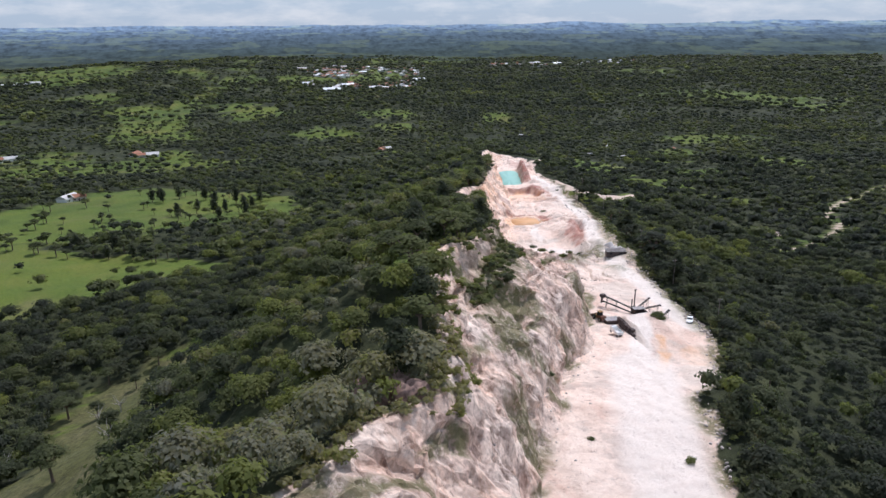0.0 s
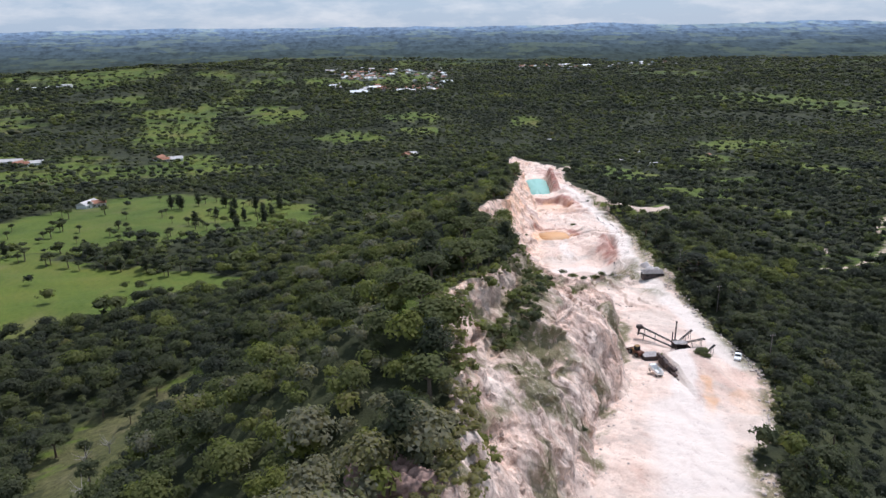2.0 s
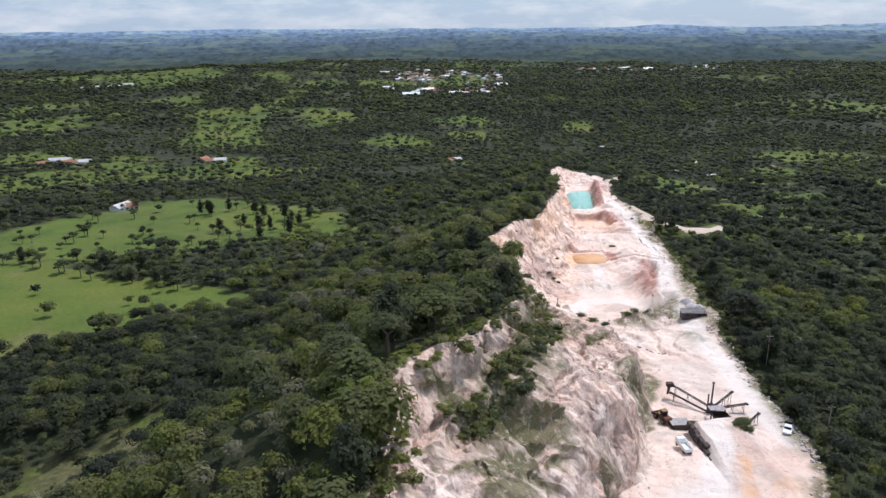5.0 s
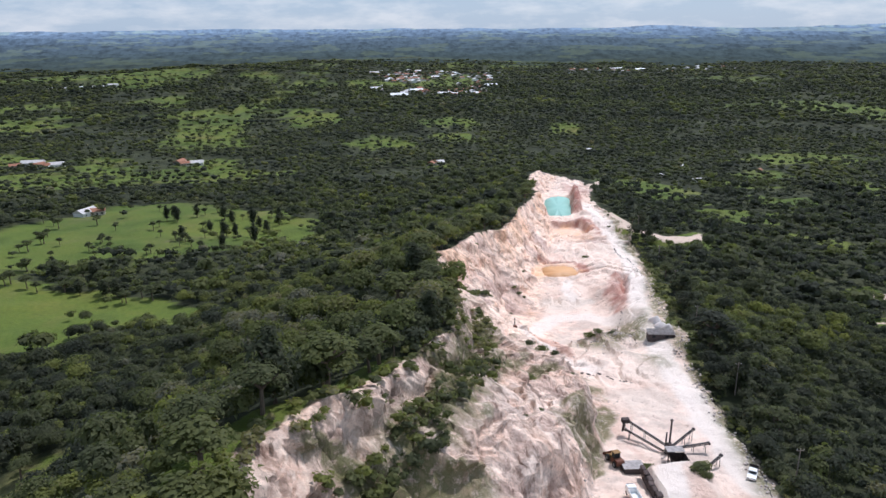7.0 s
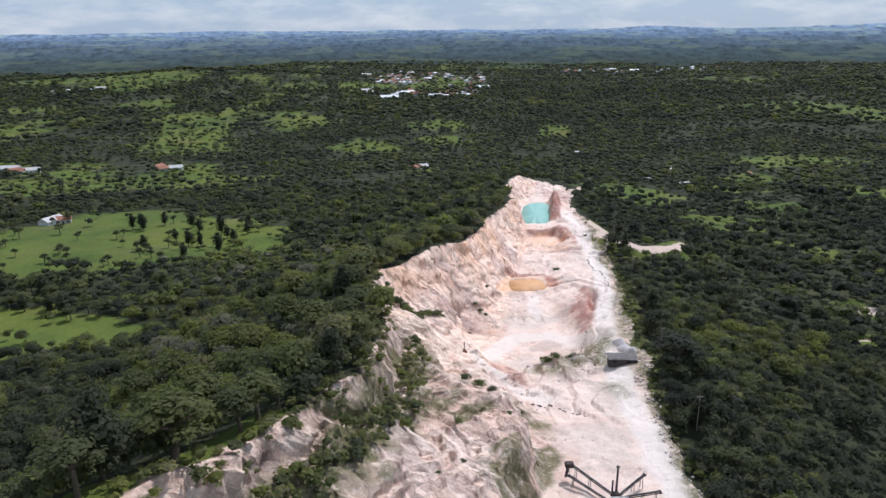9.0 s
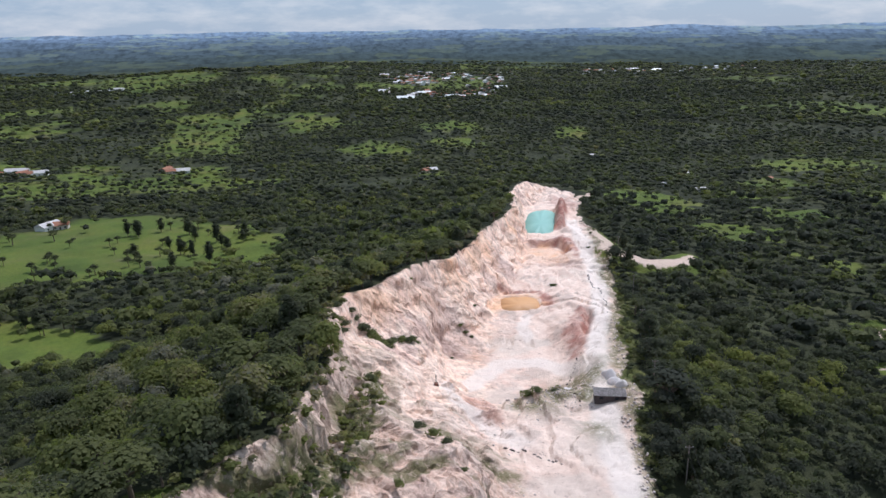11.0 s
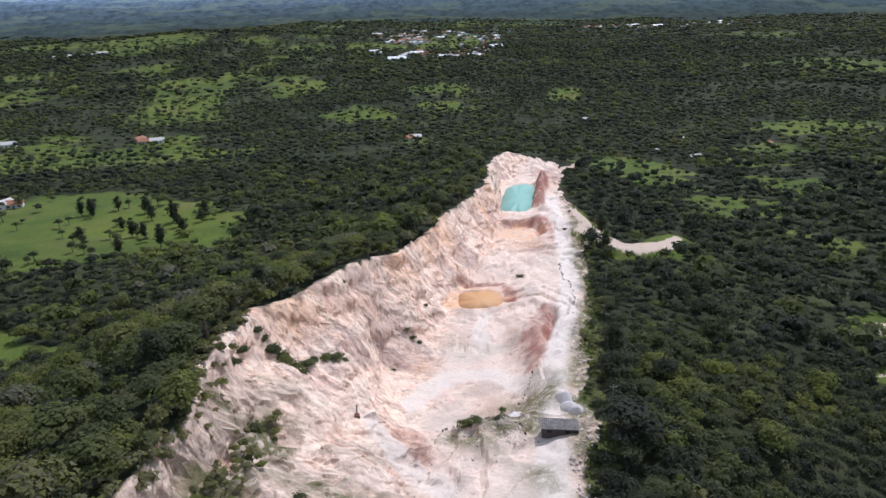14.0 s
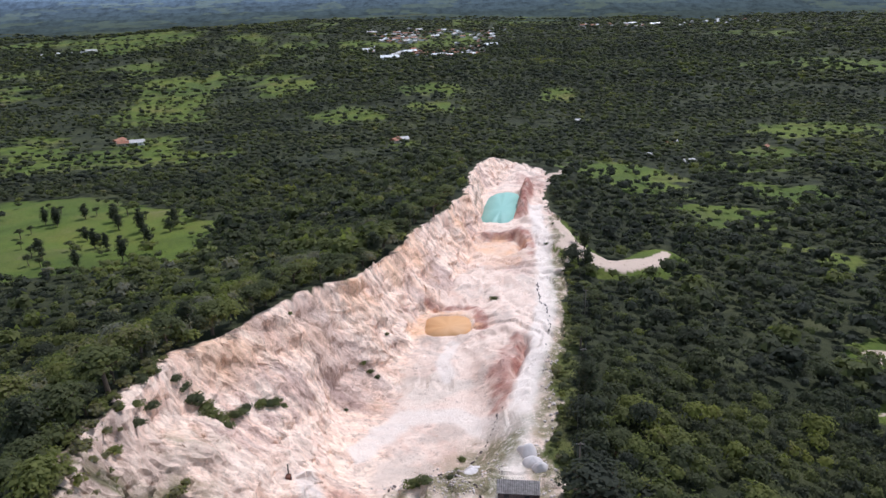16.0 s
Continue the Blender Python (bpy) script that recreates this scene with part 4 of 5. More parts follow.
M_TILE = plain_material("clay_tiles", (0.34, 0.16, 0.10), 0.85, 0, 0.35, 0.6)
M_PALE_ROOF = plain_material("pale_roof", (0.55, 0.52, 0.50), 0.6, 0, 0.2, 0.5)
M_PLASTER = plain_material("pale_plaster", (0.62, 0.56, 0.50), 0.9, 0, 0.15, 0.5)
M_POLE = plain_material("grey_timber", (0.22, 0.19, 0.165), 0.9)
M_DEAD = plain_material("bleached_wood", (0.36, 0.33, 0.29), 0.9)


# ---------------------------------------------------------------- far ridges behind everything
def backdrop_ridge(name, label, dist, base, swing, seed, colour):
    m = bpy.data.materials.new(name + "_painted_haze")
    m.use_nodes = True
    n, l = m.node_tree.nodes, m.node_tree.links
    b = n["Principled BSDF"]
    # haze is painted into the woods and fields, which glow by themselves
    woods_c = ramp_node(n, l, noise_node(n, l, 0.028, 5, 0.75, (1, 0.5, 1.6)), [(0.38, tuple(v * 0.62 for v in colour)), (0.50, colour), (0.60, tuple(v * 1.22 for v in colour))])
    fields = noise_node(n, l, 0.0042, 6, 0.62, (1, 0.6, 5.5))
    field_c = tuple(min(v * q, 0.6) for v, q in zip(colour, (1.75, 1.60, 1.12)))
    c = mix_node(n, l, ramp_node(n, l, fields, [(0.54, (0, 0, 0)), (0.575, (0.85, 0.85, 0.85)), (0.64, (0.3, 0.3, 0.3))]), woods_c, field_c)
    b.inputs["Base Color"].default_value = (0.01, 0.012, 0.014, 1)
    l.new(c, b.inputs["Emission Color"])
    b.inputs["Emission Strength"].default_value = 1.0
    b.inputs["Specular IOR Level"].default_value = 0.0
    k = 900
    a = np.linspace(radians(-52), radians(52), k)
    top = base + swing * fbm(a * 9, a * 0 + seed, 6, seed) + 0.2 * swing * fbm(a * 60, a * 0, 3, seed + 5) + 1.4 * fbm(a * 330, a * 0, 2, seed + 9) * (dist < 4000)
    x, y = dist * np.sin(a), dist * np.cos(a)
    rows = [np.stack([x * f, y * f, z], -1) for f, z in ((0.93, top * 0 - 60), (0.975, 0.55 * top - 20), (1.0, top), (1.02, top * 0 - 60))]
    verts = np.concatenate(rows)
    i = np.concatenate([np.arange(k - 1) + r * k for r in range(3)])
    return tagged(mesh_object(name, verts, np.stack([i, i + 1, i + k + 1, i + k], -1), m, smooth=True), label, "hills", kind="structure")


# each farther ridge glows paler and bluer in place of real haze
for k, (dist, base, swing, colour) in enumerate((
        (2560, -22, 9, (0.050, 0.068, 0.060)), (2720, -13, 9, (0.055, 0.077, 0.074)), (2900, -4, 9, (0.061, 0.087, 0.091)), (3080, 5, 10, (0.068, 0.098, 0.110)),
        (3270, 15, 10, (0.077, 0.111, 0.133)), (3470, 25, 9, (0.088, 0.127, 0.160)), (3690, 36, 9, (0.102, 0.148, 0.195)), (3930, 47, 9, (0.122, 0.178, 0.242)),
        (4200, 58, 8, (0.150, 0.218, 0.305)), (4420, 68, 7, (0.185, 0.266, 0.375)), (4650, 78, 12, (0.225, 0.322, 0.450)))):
    backdrop_ridge("backdrop_%d" % (k + 1), "wooded country with pale fields far away, haze painted in" if k < 5 else "blue hills along the horizon, haze painted in", dist, base, swing, 201 + 4 * k, colour)


# ---------------------------------------------------------------- the crushing plant
def conveyor(plant_ob, a, b, width=0.75, leg_at=(0.55, 0.9)):
    """A belt on a steel frame from a to b, with trestle legs to the ground."""
    a, b, width = Vector(a), Vector(b), width * 0.8
    d = (b - a).normalized()
    side = d.cross(Vector((0, 0, 1))).normalized() * width / 2
    frame_ob = part("conveyor_frame", beam(beam(bmesh.new(), a + side, b + side, 0.08, 0.17), a - side, b - side, 0.08, 0.17), M_STEEL, plant_ob)
    bm = bmesh.new()
    beam(bm, a + Vector((0, 0, 0.17)), b + Vector((0, 0, 0.17)), width * 0.86, 0.05)
    part("belt", bm, M_BELT, frame_ob, "dark rubber belt")
    for end in (a, b):
        part("drum", tube(bmesh.new(), end - side * 1.25, end + side * 1.25, 0.24, sides=12), M_STEEL, frame_ob)
    steps = max(3, int((b - a).length / 1.1))
    for k in range(steps):
        p = a + (b - a) * (k + 0.5) / steps
        part("roller", tube(bmesh.new(), p - side * 0.9 + Vector((0, 0, 0.1)), p + side * 0.9 + Vector((0, 0, 0.1)), 0.06, sides=6), M_STEEL, frame_ob)
    for f in leg_at:
        p = a + (b - a) * f
        for s in (side, -side):
            foot = p + s * 1.6
            foot.z = -0.5
            part("leg", beam(bmesh.new(), p + s, foot, 0.08, 0.08), M_STEEL, plant_ob)


def crushing_plant():
    x0, y0 = 50.2, 188.6
    p = thing("crushing_plant", "rusty dark steel stone crusher with radiating conveyors", "machine", x0, y0)

    def at(x, y, z=0.0):
        return (x - x0, y - y0, z)
    # jaw crusher body and screen tower
    bm = bmesh.new()
    box(bm, 0, 0, 0.8, 1.3, 1.6, 1.6, 0.08)
    box(bm, 0, 0, 1.8, 0.9, 1.0, 0.5, 0.06)
    part("crusher_body", bm, M_STEEL, p)
    fly = part("flywheel", tube(bmesh.new(), (0.68, 0, 1.1), (0.9, 0, 1.1), 0.6, sides=20), M_STEEL, p)
    part("hub", tube(bmesh.new(), (0.88, 0, 1.1), (1.05, 0, 1.1), 0.14, sides=10), M_BELT, fly)
    part("mast", tube(bmesh.new(), (0.1, 0.5, 1.2), (0.15, 0.5, 6.6), 0.20, 0.17), M_STEEL, p, "tall upright exhaust mast")
    part("mast_cap", tube(bmesh.new(), (0.15, 0.5, 6.55), (0.15, 0.5, 6.75), 0.30), M_STEEL, p)
    part("mast", tube(bmesh.new(), (-0.55, 0.6, 1.5), (-0.55, 0.6, 4.0), 0.16), M_STEEL, p)
    # feed hopper at the head of the ramp
    hz = 1.5
    bm = bmesh.new()
    top = [bm.verts.new(at(x, y, hz + 1.1)) for x, y in ((48.4, 182.2), (51.4, 182.2), (51.4, 184.8), (48.4, 184.8))]
    bot = [bm.verts.new(at(x, y, hz - 1.1)) for x, y in ((49.2, 183.2), (50.6, 183.2), (50.6, 184.5), (49.2, 184.5))]
    for k in range(4):
        bm.faces.new((bot[k], bot[(k + 1) % 4], top[(k + 1) % 4], top[k]))
    bm.faces.new(bot[::-1])
    bmesh.ops.solidify(bm, geom=bm.faces[:], thickness=0.08)
    hop = part("feed_hopper", bm, M_STEEL, p, "dark open feed hopper")
    for k, (x, y) in enumerate(((48.5, 182.3), (51.3, 182.3), (51.3, 184.7), (48.5, 184.7))):
        part("post", beam(bmesh.new(), at(x, y, -0.4), at(x, y, hz + 1.3), 0.16, 0.16), M_STEEL, hop)
    bm = bmesh.new()
    box(bm, *at(49.9, 185.6, hz + 1.35), 3.2, 1.8, 0.10)
    part("catwalk", bm, M_ROOF, p, "grey sheet-metal roof over the hopper")
    # conveyors
    conveyor(p, (-0.5, 0.5, 1.3), at(44.3, 195.4, 2.9), 0.55)
    conveyor(p, (-0.9, -0.6, 0.5), at(43.4, 193.8, 2.0), 0.45, (0.9,))
    conveyor(p, (0.7, 0.6, 1.0), at(56.2, 192.6, 2.4), 0.5)
    conveyor(p, (0.8, 0.0, 0.9), at(57.6, 188.6, 1.8), 0.65)
    conveyor(p, at(52.6, 181.0, 0.3), at(58.2, 184.6, 1.9), 0.55)
    conveyor(p, (0.1, -3.8, 0.5), (0.0, -0.6, 1.6), 0.6, (0.3,))
    # head screen on the long conveyor
    bm = bmesh.new()
    box(bm, *at(43.8, 195.5, 3.0), 1.5, 1.1, 0.9, 0.1)
    part("screen_box", bm, M_STEEL, p)
    part("chute", tube(bmesh.new(), at(43.4, 194.8, 2.7), at(42.9, 194.2, 1.4), 0.32, 0.2), M_STEEL, p)
    # storage bin beside the ramp
    bm = bmesh.new()
    box(bm, *at(41.6, 183.4, 1.35), 3.8, 2.6, 0.12)
    part("bin_roof", bm, M_ROOF, p, "sloping grey sheet roof")
    bm = bmesh.new()
    for sx in (-1.75, 1.75):
        box(bm, *at(41.6 + sx, 183.4, 0.35), 0.1, 2.4, 1.8)
    box(bm, *at(41.6, 182.25, 0.35), 3.5, 0.1, 1.8)
    box(bm, *at(41.6, 184.55, 0.35), 3.5, 0.1, 1.8)
    part("bin_wall", bm, M_DARKWOOD, p)


crushing_plant()


def retaining_wall():
    """The stone wall that carries the loading ramp, its shade put into the stone colour."""
    rng = random.Random(3)
    w = thing("retaining_wall", "rough stone retaining wall of the loading ramp, shade in its dark colour", "wall", 42.6, 178.0)
    z0 = float(ground_z(41.2, 178))
    base = w.matrix_basis.translation.z
    for row in range(4):
        y = 168.5 + row * 1.1 + rng.uniform(0, 0.6)
        while y < 180.6:
            ln = rng.uniform(0.8, 1.7)
            bm = bmesh.new()
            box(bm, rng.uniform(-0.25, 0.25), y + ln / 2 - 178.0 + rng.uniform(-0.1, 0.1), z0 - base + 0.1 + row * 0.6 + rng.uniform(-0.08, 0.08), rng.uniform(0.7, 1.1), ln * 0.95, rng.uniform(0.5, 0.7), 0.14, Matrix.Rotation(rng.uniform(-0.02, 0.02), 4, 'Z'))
            part("stone", bm, M_SHADESTONE, w)
            y += ln


retaining_wall()


# ---------------------------------------------------------------- vehicles
def wheel(parent, x, y, r, w):
    t = part("wheel", tube(bmesh.new(), (x - w / 2, y, r), (x + w / 2, y, r), r, sides=18), M_TYRE, parent)
    part("rim", tube(bmesh.new(), (x - w * 0.53, y, r), (x + w * 0.53, y, r), r * 0.55, sides=12), M_ROOF, t)


def profile(bm, pts, half):
    """A body from a side outline (y, z), drawn out across x."""
    left = [bm.verts.new((-half, y, z)) for y, z in pts]
    right = [bm.verts.new((half, y, z)) for y, z in pts]
    bm.faces.new(left)
    bm.faces.new(right[::-1])
    for k in range(len(pts)):
        bm.faces.new((left[k], right[k], right[(k + 1) % len(pts)], left[(k + 1) % len(pts)]))
    bmesh.ops.bevel(bm, geom=bm.edges[:], offset=0.05, segments=2, affect='EDGES')
    bmesh.ops.recalc_face_normals(bm, faces=bm.faces)
    return bm


def pickup(x, y, turn):
    p = thing("pickup_truck", "white pickup truck parked on the pale haul road", "truck", x, y, None, turn)
    p.scale = (0.85, 0.85, 0.85)
    part("body", profile(bmesh.new(), [(-2.6, 0.45), (2.5, 0.45), (2.55, 0.95), (1.35, 1.1), (-0.55, 1.1), (-0.6, 0.62), (-2.6, 0.62)], 0.9), M_WHITE, p)
    part("cab", profile(bmesh.new(), [(1.35, 1.08), (0.75, 1.66), (-0.4, 1.68), (-0.6, 1.08)], 0.80), M_WHITE, p)
    bm = bmesh.new()
    box(bm, 0, 1.06, 1.40, 1.45, 0.04, 0.52, m=Matrix.Translation((0, 0.02, 0)) @ Matrix.Translation((0, 1.06, 1.4)) @ Matrix.Rotation(radians(44), 4, 'X') @ Matrix.Translation((0, -1.06, -1.4)))
    part("windscreen", bm, M_GLASS, p, "dark windscreen")
    for sx in (-0.815, 0.815):
        bm = bmesh.new()
        box(bm, sx, 0.25, 1.38, 0.03, 1.1, 0.36)
        part("side_window", bm, M_GLASS, p)
    bm = bmesh.new()
    for sx in (-0.86, 0.86):
        box(bm, sx, -1.6, 0.85, 0.08, 2.0, 0.5)
    box(bm, 0, -2.57, 0.85, 1.7, 0.06, 0.5)
    part("load_bed", bm, M_STEEL, p, "dark steel load bed")
    bm = bmesh.new()
    box(bm, 0, -1.6, 0.64, 1.66, 1.95, 0.05)
    part("bed_liner", bm, M_BELT, p, "dark load bed")
    for sx in (-0.6, 0.6):
        bm = bmesh.new()
        box(bm, sx, 2.53, 0.78, 0.34, 0.06, 0.18, 0.02)
        part("headlight", bm, M_GLASS, p)
    for sx in (-0.80, 0.80):
        for sy in (-1.65, 1.65):
            wheel(p, sx, sy, 0.36, 0.25)


pickup(62.6, 181.2, 148)


def wheel_loader(x, y, turn):
    p = thing("wheel_loader", "worn ochre and rust wheel loader on the quarry floor", "loader", x, y, None, turn)
    p.scale = (0.82, 0.82, 0.82)
    part("rear_body", profile(bmesh.new(), [(-2.8, 0.7), (-0.2, 0.7), (-0.2, 1.7), (-2.6, 1.9), (-2.9, 1.5)], 0.95), M_BROWN, p, "rust-brown engine housing")
    part("front_frame", profile(bmesh.new(), [(-0.1, 0.7), (1.6, 0.7), (1.6, 1.3), (0.2, 1.5)], 0.55), M_YELLOW, p)
    cab = part("cab", profile(bmesh.new(), [(-1.3, 1.8), (0.0, 1.7), (-0.1, 3.0), (-1.2, 3.0)], 0.7), M_GLASS, p)
    bm = bmesh.new()
    box(bm, 0, -0.65, 3.06, 1.6, 1.4, 0.12, 0.04)
    part("cab_roof", bm, M_YELLOW, cab)
    for sx in (-0.6, 0.6):
        part("lift_arm", beam(bmesh.new(), (sx, 0.4, 1.6), (sx, 2.7, 0.7), 0.2, 0.3), M_YELLOW, p)
    part("bucket", profile(bmesh.new(), [(2.5, 0.1), (3.5, 0.15), (3.5, 0.25), (2.75, 0.35), (2.6, 1.2), (2.4, 1.2)], 1.3), M_BROWN, p, "steel bucket lowered")
    for sx in (-1.0, 1.0):
        for sy in (-1.9, 1.1):
            wheel(p, sx, sy, 0.72, 0.5)


wheel_loader(39.0, 186.0, 15)


def tipper(x, y, turn):
    p = thing("tipper_truck", "small white-cabbed truck waiting under the loading ramp", "truck", x, y, None, turn)
    p.scale = (0.75, 0.75, 0.75)
    part("cab", profile(bmesh.new(), [(1.2, 0.6), (2.9, 0.6), (2.9, 1.5), (2.6, 2.3), (1.2, 2.35)], 1.0), M_WHITE, p)
    bm = bmesh.new()
    box(bm, 0, 2.82, 1.9, 1.7, 0.05, 0.6)
    part("windscreen", bm, M_GLASS, p)
    bm = bmesh.new()
    for sx in (-1.02, 1.02):
        box(bm, sx, -1.0, 1.6, 0.08, 3.9, 0.9)
    for sy in (-2.95, 0.95):
        box(bm, 0, sy, 1.6, 2.0, 0.08, 0.9)
    box(bm, 0, -1.0, 1.15, 2.0, 3.9, 0.1)
    part("tipper_body", bm, M_WHITE, p)
    bm = bmesh.new()
    box(bm, 0, -0.1, 0.75, 0.8, 5.6, 0.25)
    part("chassis", bm, M_STEEL, p)
    for sx in (-0.85, 0.85):
        for sy in (-2.0, 2.0):
            wheel(p, sx, sy, 0.48, 0.3)


tipper(38.8, 173.8, 4)


# a small dark upright object; its drill form is made up
def upright_object(x, y):
    p = thing("upright_object", "small dark upright object on the pit floor, drill form invented", "drill", x, y)
    bm = bmesh.new()
    box(bm, 0, 0, 0.4, 0.9, 1.1, 0.7, 0.08)
    part("base_block", bm, M_BROWN, p)
    part("mast", beam(bmesh.new(), (0, 0.35, 0.2), (0, 0.45, 2.6), 0.18, 0.22), M_STEEL, p)
    part("side_rod", tube(bmesh.new(), (0, 0.62, 0.0), (0, 0.62, 2.3), 0.05), M_STEEL, p)
    for sx in (-0.5, 0.5):
        part("wheel", tube(bmesh.new(), (sx - 0.08, -0.2, 0.28), (sx + 0.08, -0.2, 0.28), 0.28, sides=14), M_TYRE, p)


upright_object(29.5, 245.4)


# ---------------------------------------------------------------- the site shed
def site_shed():
    L, D, H = 6.6, 2.4, 1.6
    p = thing("site_shed", "long dark boarded site shed with grey sheet roof", "shed", 67.4, 242.6, None, -7)
    for name, x, y, sx, sy in (("front_wall", 0, -D / 2, L, 0.12), ("back_wall", 0, D / 2, L, 0.12), ("end_wall", -L / 2 + 0.06, 0, 0.12, D - 0.14), ("end_wall", L / 2 - 0.06, 0, 0.12, D - 0.14)):
        bm = bmesh.new()
        box(bm, x, y, H / 2 - 0.25, sx, sy, H + 0.5)
        part(name, bm, M_DARKWOOD, p)
    bm = bmesh.new()
    n = 40
    tilt = Matrix.Translation((0, 0, H + 0.24)) @ Matrix.Rotation(radians(7), 4, 'X')
    lo = [bm.verts.new(tilt @ Vector((-L / 2 - 0.25 + (L + 0.5) * k / n, -D / 2 - 0.35, 0.05 * (k % 2)))) for k in range(n + 1)]
    hi = [bm.verts.new(tilt @ Vector((-L / 2 - 0.25 + (L + 0.5) * k / n, D / 2 + 0.35, 0.05 * (k % 2)))) for k in range(n + 1)]
    for k in range(n):
        bm.faces.new((lo[k], lo[k + 1], hi[k + 1], hi[k]))
    bmesh.ops.solidify(bm, geom=bm.faces[:], thickness=0.03)
    part("roof", bm, M_ROOF, p, "weathered grey corrugated sheet roof")
    for k in range(12):
        bm = bmesh.new()
        box(bm, -L / 2 + 0.35 + k * (L - 0.7) / 11, -D / 2 - 0.08, H / 2 - 0.2, 0.07, 0.05, H)
        part("batten", bm, M_STEEL, p)
    for x, w, h, z in ((-1.9, 0.8, 0.6, 1.0), (1.4, 0.8, 0.6, 1.0)):
        bm = bmesh.new()
        box(bm, x, -D / 2 - 0.10, z, w, 0.06, h)
        part("window", bm, M_GLASS, p)
    bm = bmesh.new()
    box(bm, 3.0, -D / 2 - 0.10, 0.7, 0.9, 0.07, 1.45)
    part("door", bm, M_STEEL, p)


site_shed()


# ---------------------------------------------------------------- heaps, stones, ledges
def heap(x, y, r, h, seed, label):
    rng = np.random.default_rng(seed)
    rings, seg = 9, 36
    verts, faces = [], []
    for i in range(rings + 1):
        f = i / rings
        for k in range(seg):
            a = 2 * math.pi * k / seg
            rr = r * f * (1 + 0.12 * math.sin(2 * a + seed) + 0.05 * math.sin(5 * a))
            px, py = x + rr * math.cos(a), y + rr * math.sin(a)
            top = h * math.cos(f * math.pi / 2) ** 0.9 + rng.uniform(-0.04, 0.04)
            verts.append((px, py, float(ground_z(px, py)) + top - 0.25 * (f > 0.98)))
    for i in range(rings):
        for k in range(seg):
            k1 = (k + 1) % seg
            faces.append((i * seg + k, (i + 1) * seg + k, (i + 1) * seg + k1, i * seg + k1))
    return tagged(mesh_object("spoil_mound", verts, faces, M_SAND, smooth=True), label, "heap", "gravel heaps")


for hx, hy, hr, hh in ((71.2, 252.6, 1.7, 1.5), (70.6, 255.6, 2.0, 1.7), (72.2, 250.6, 1.4, 1.2), (60.6, 256.5, 1.6, 0.8), (60.2, 253.8, 1.4, 0.7)):
    heap(hx, hy, hr, hh, int(hx * 7), "smooth heap of pale crushed stone on the floor")


def boulder_mesh(seed):
    rng = np.random.default_rng(seed)
    v, f = ico(1)
    v = v * rng.uniform(0.7, 1.15, (len(v), 1)) * np.array([1.0, rng.uniform(0.7, 1.0), rng.uniform(0.55, 0.8)])
    return v, f


def rubble(name, label, x, y, size, mat, seed):
    rng = np.random.default_rng(seed)
    kinds = [boulder_mesh(s) for s in range(6)]
    z = ground_z(x, y)
    V, F, base = [], [], 0
    for k in range(len(x)):
        v, f = kinds[k % 6]
        a = rng.uniform(0, 6.28)
        c, s_ = math.cos(a), math.sin(a)
        V.append(np.stack([x[k] + size[k] * (v[:, 0] * c - v[:, 1] * s_), y[k] + size[k] * (v[:, 0] * s_ + v[:, 1] * c), z[k] + size[k] * (v[:, 2] + 0.25)], -1))
        F.append(f + base)
        base += len(v)
    return tagged(mesh_object(name, np.concatenate(V), np.concatenate(F), mat), label, "rubble", kind="stuff")


rg = np.random.default_rng(17)
ry = rg.uniform(98, 300, 420)
rx = line_at(EAST, ry)[0] - 2.2 * fbm(ry * 0.07, ry * 0 + 1.2, 3, 5) + rg.normal(-0.9, 0.9, 420)
rubble("rubble", "pale broken stones along the quarry's eastern edge", rx, ry, rg.uniform(0.1, 0.45, 420), M_STONE, 1)
ry = rg.uniform(95, 260, 190)
rx = line_at(TOE, ry)[0] + rg.normal(0.5, 2.6, 190)
rubble("rubble", "fallen pinkish stones at the foot of the rock face", rx, ry, rg.uniform(0.08, 0.5, 190) ** 1.7, M_STONE, 2)
ry = rg.normal(250, 5, 350)
rx = rg.normal(56, 5, 350)
rubble("rubble", "scattered brownish stones on the overgrown spoil heap", rx, ry, rg.uniform(0.1, 0.35, 350), M_STONE, 3)


def ledge(line, seed):
    """A row of dark rocks along a line on the floor, in place of a shaded crack."""
    rng = random.Random(seed)
    e = thing("crack_rocks", "dark rocks standing in for a shaded crack along the pale floor", "rock", line[0][0], line[0][1], None, 0, "rock ledges")
    ox, oy, oz = e.matrix_basis.translation
    for (x0, y0), (x1, y1) in zip(line, line[1:]):
        ln = math.hypot(x1 - x0, y1 - y0)
        for k in range(max(2, int(ln / 1.0))):
            f = (k + rng.random()) / max(2, int(ln / 1.0))
            px, py = x0 + (x1 - x0) * f + rng.uniform(-0.3, 0.3), y0 + (y1 - y0) * f + rng.uniform(-0.3, 0.3)
            v, fc = boulder_mesh(rng.randrange(6))
            s = rng.uniform(0.2, 0.5)
            a = math.atan2(y1 - y0, x1 - x0) + rng.uniform(-0.3, 0.3)
            c, sn = math.cos(a), math.sin(a)
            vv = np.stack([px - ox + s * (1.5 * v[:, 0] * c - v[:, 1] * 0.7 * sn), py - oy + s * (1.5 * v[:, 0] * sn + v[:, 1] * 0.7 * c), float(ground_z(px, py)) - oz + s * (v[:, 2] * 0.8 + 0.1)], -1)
            mesh_object("rock", vv, fc, M_SHADESTONE, e)


ledge([(46, 254.5), (48.5, 256.2), (51, 254), (54.5, 251.5), (57, 250), (58.5, 247.5), (60.5, 246), (61.5, 243.5)], 1)
ledge([(86.5, 352), (85.8, 343), (85.2, 335), (86, 327), (85.0, 318), (84, 312)], 2)
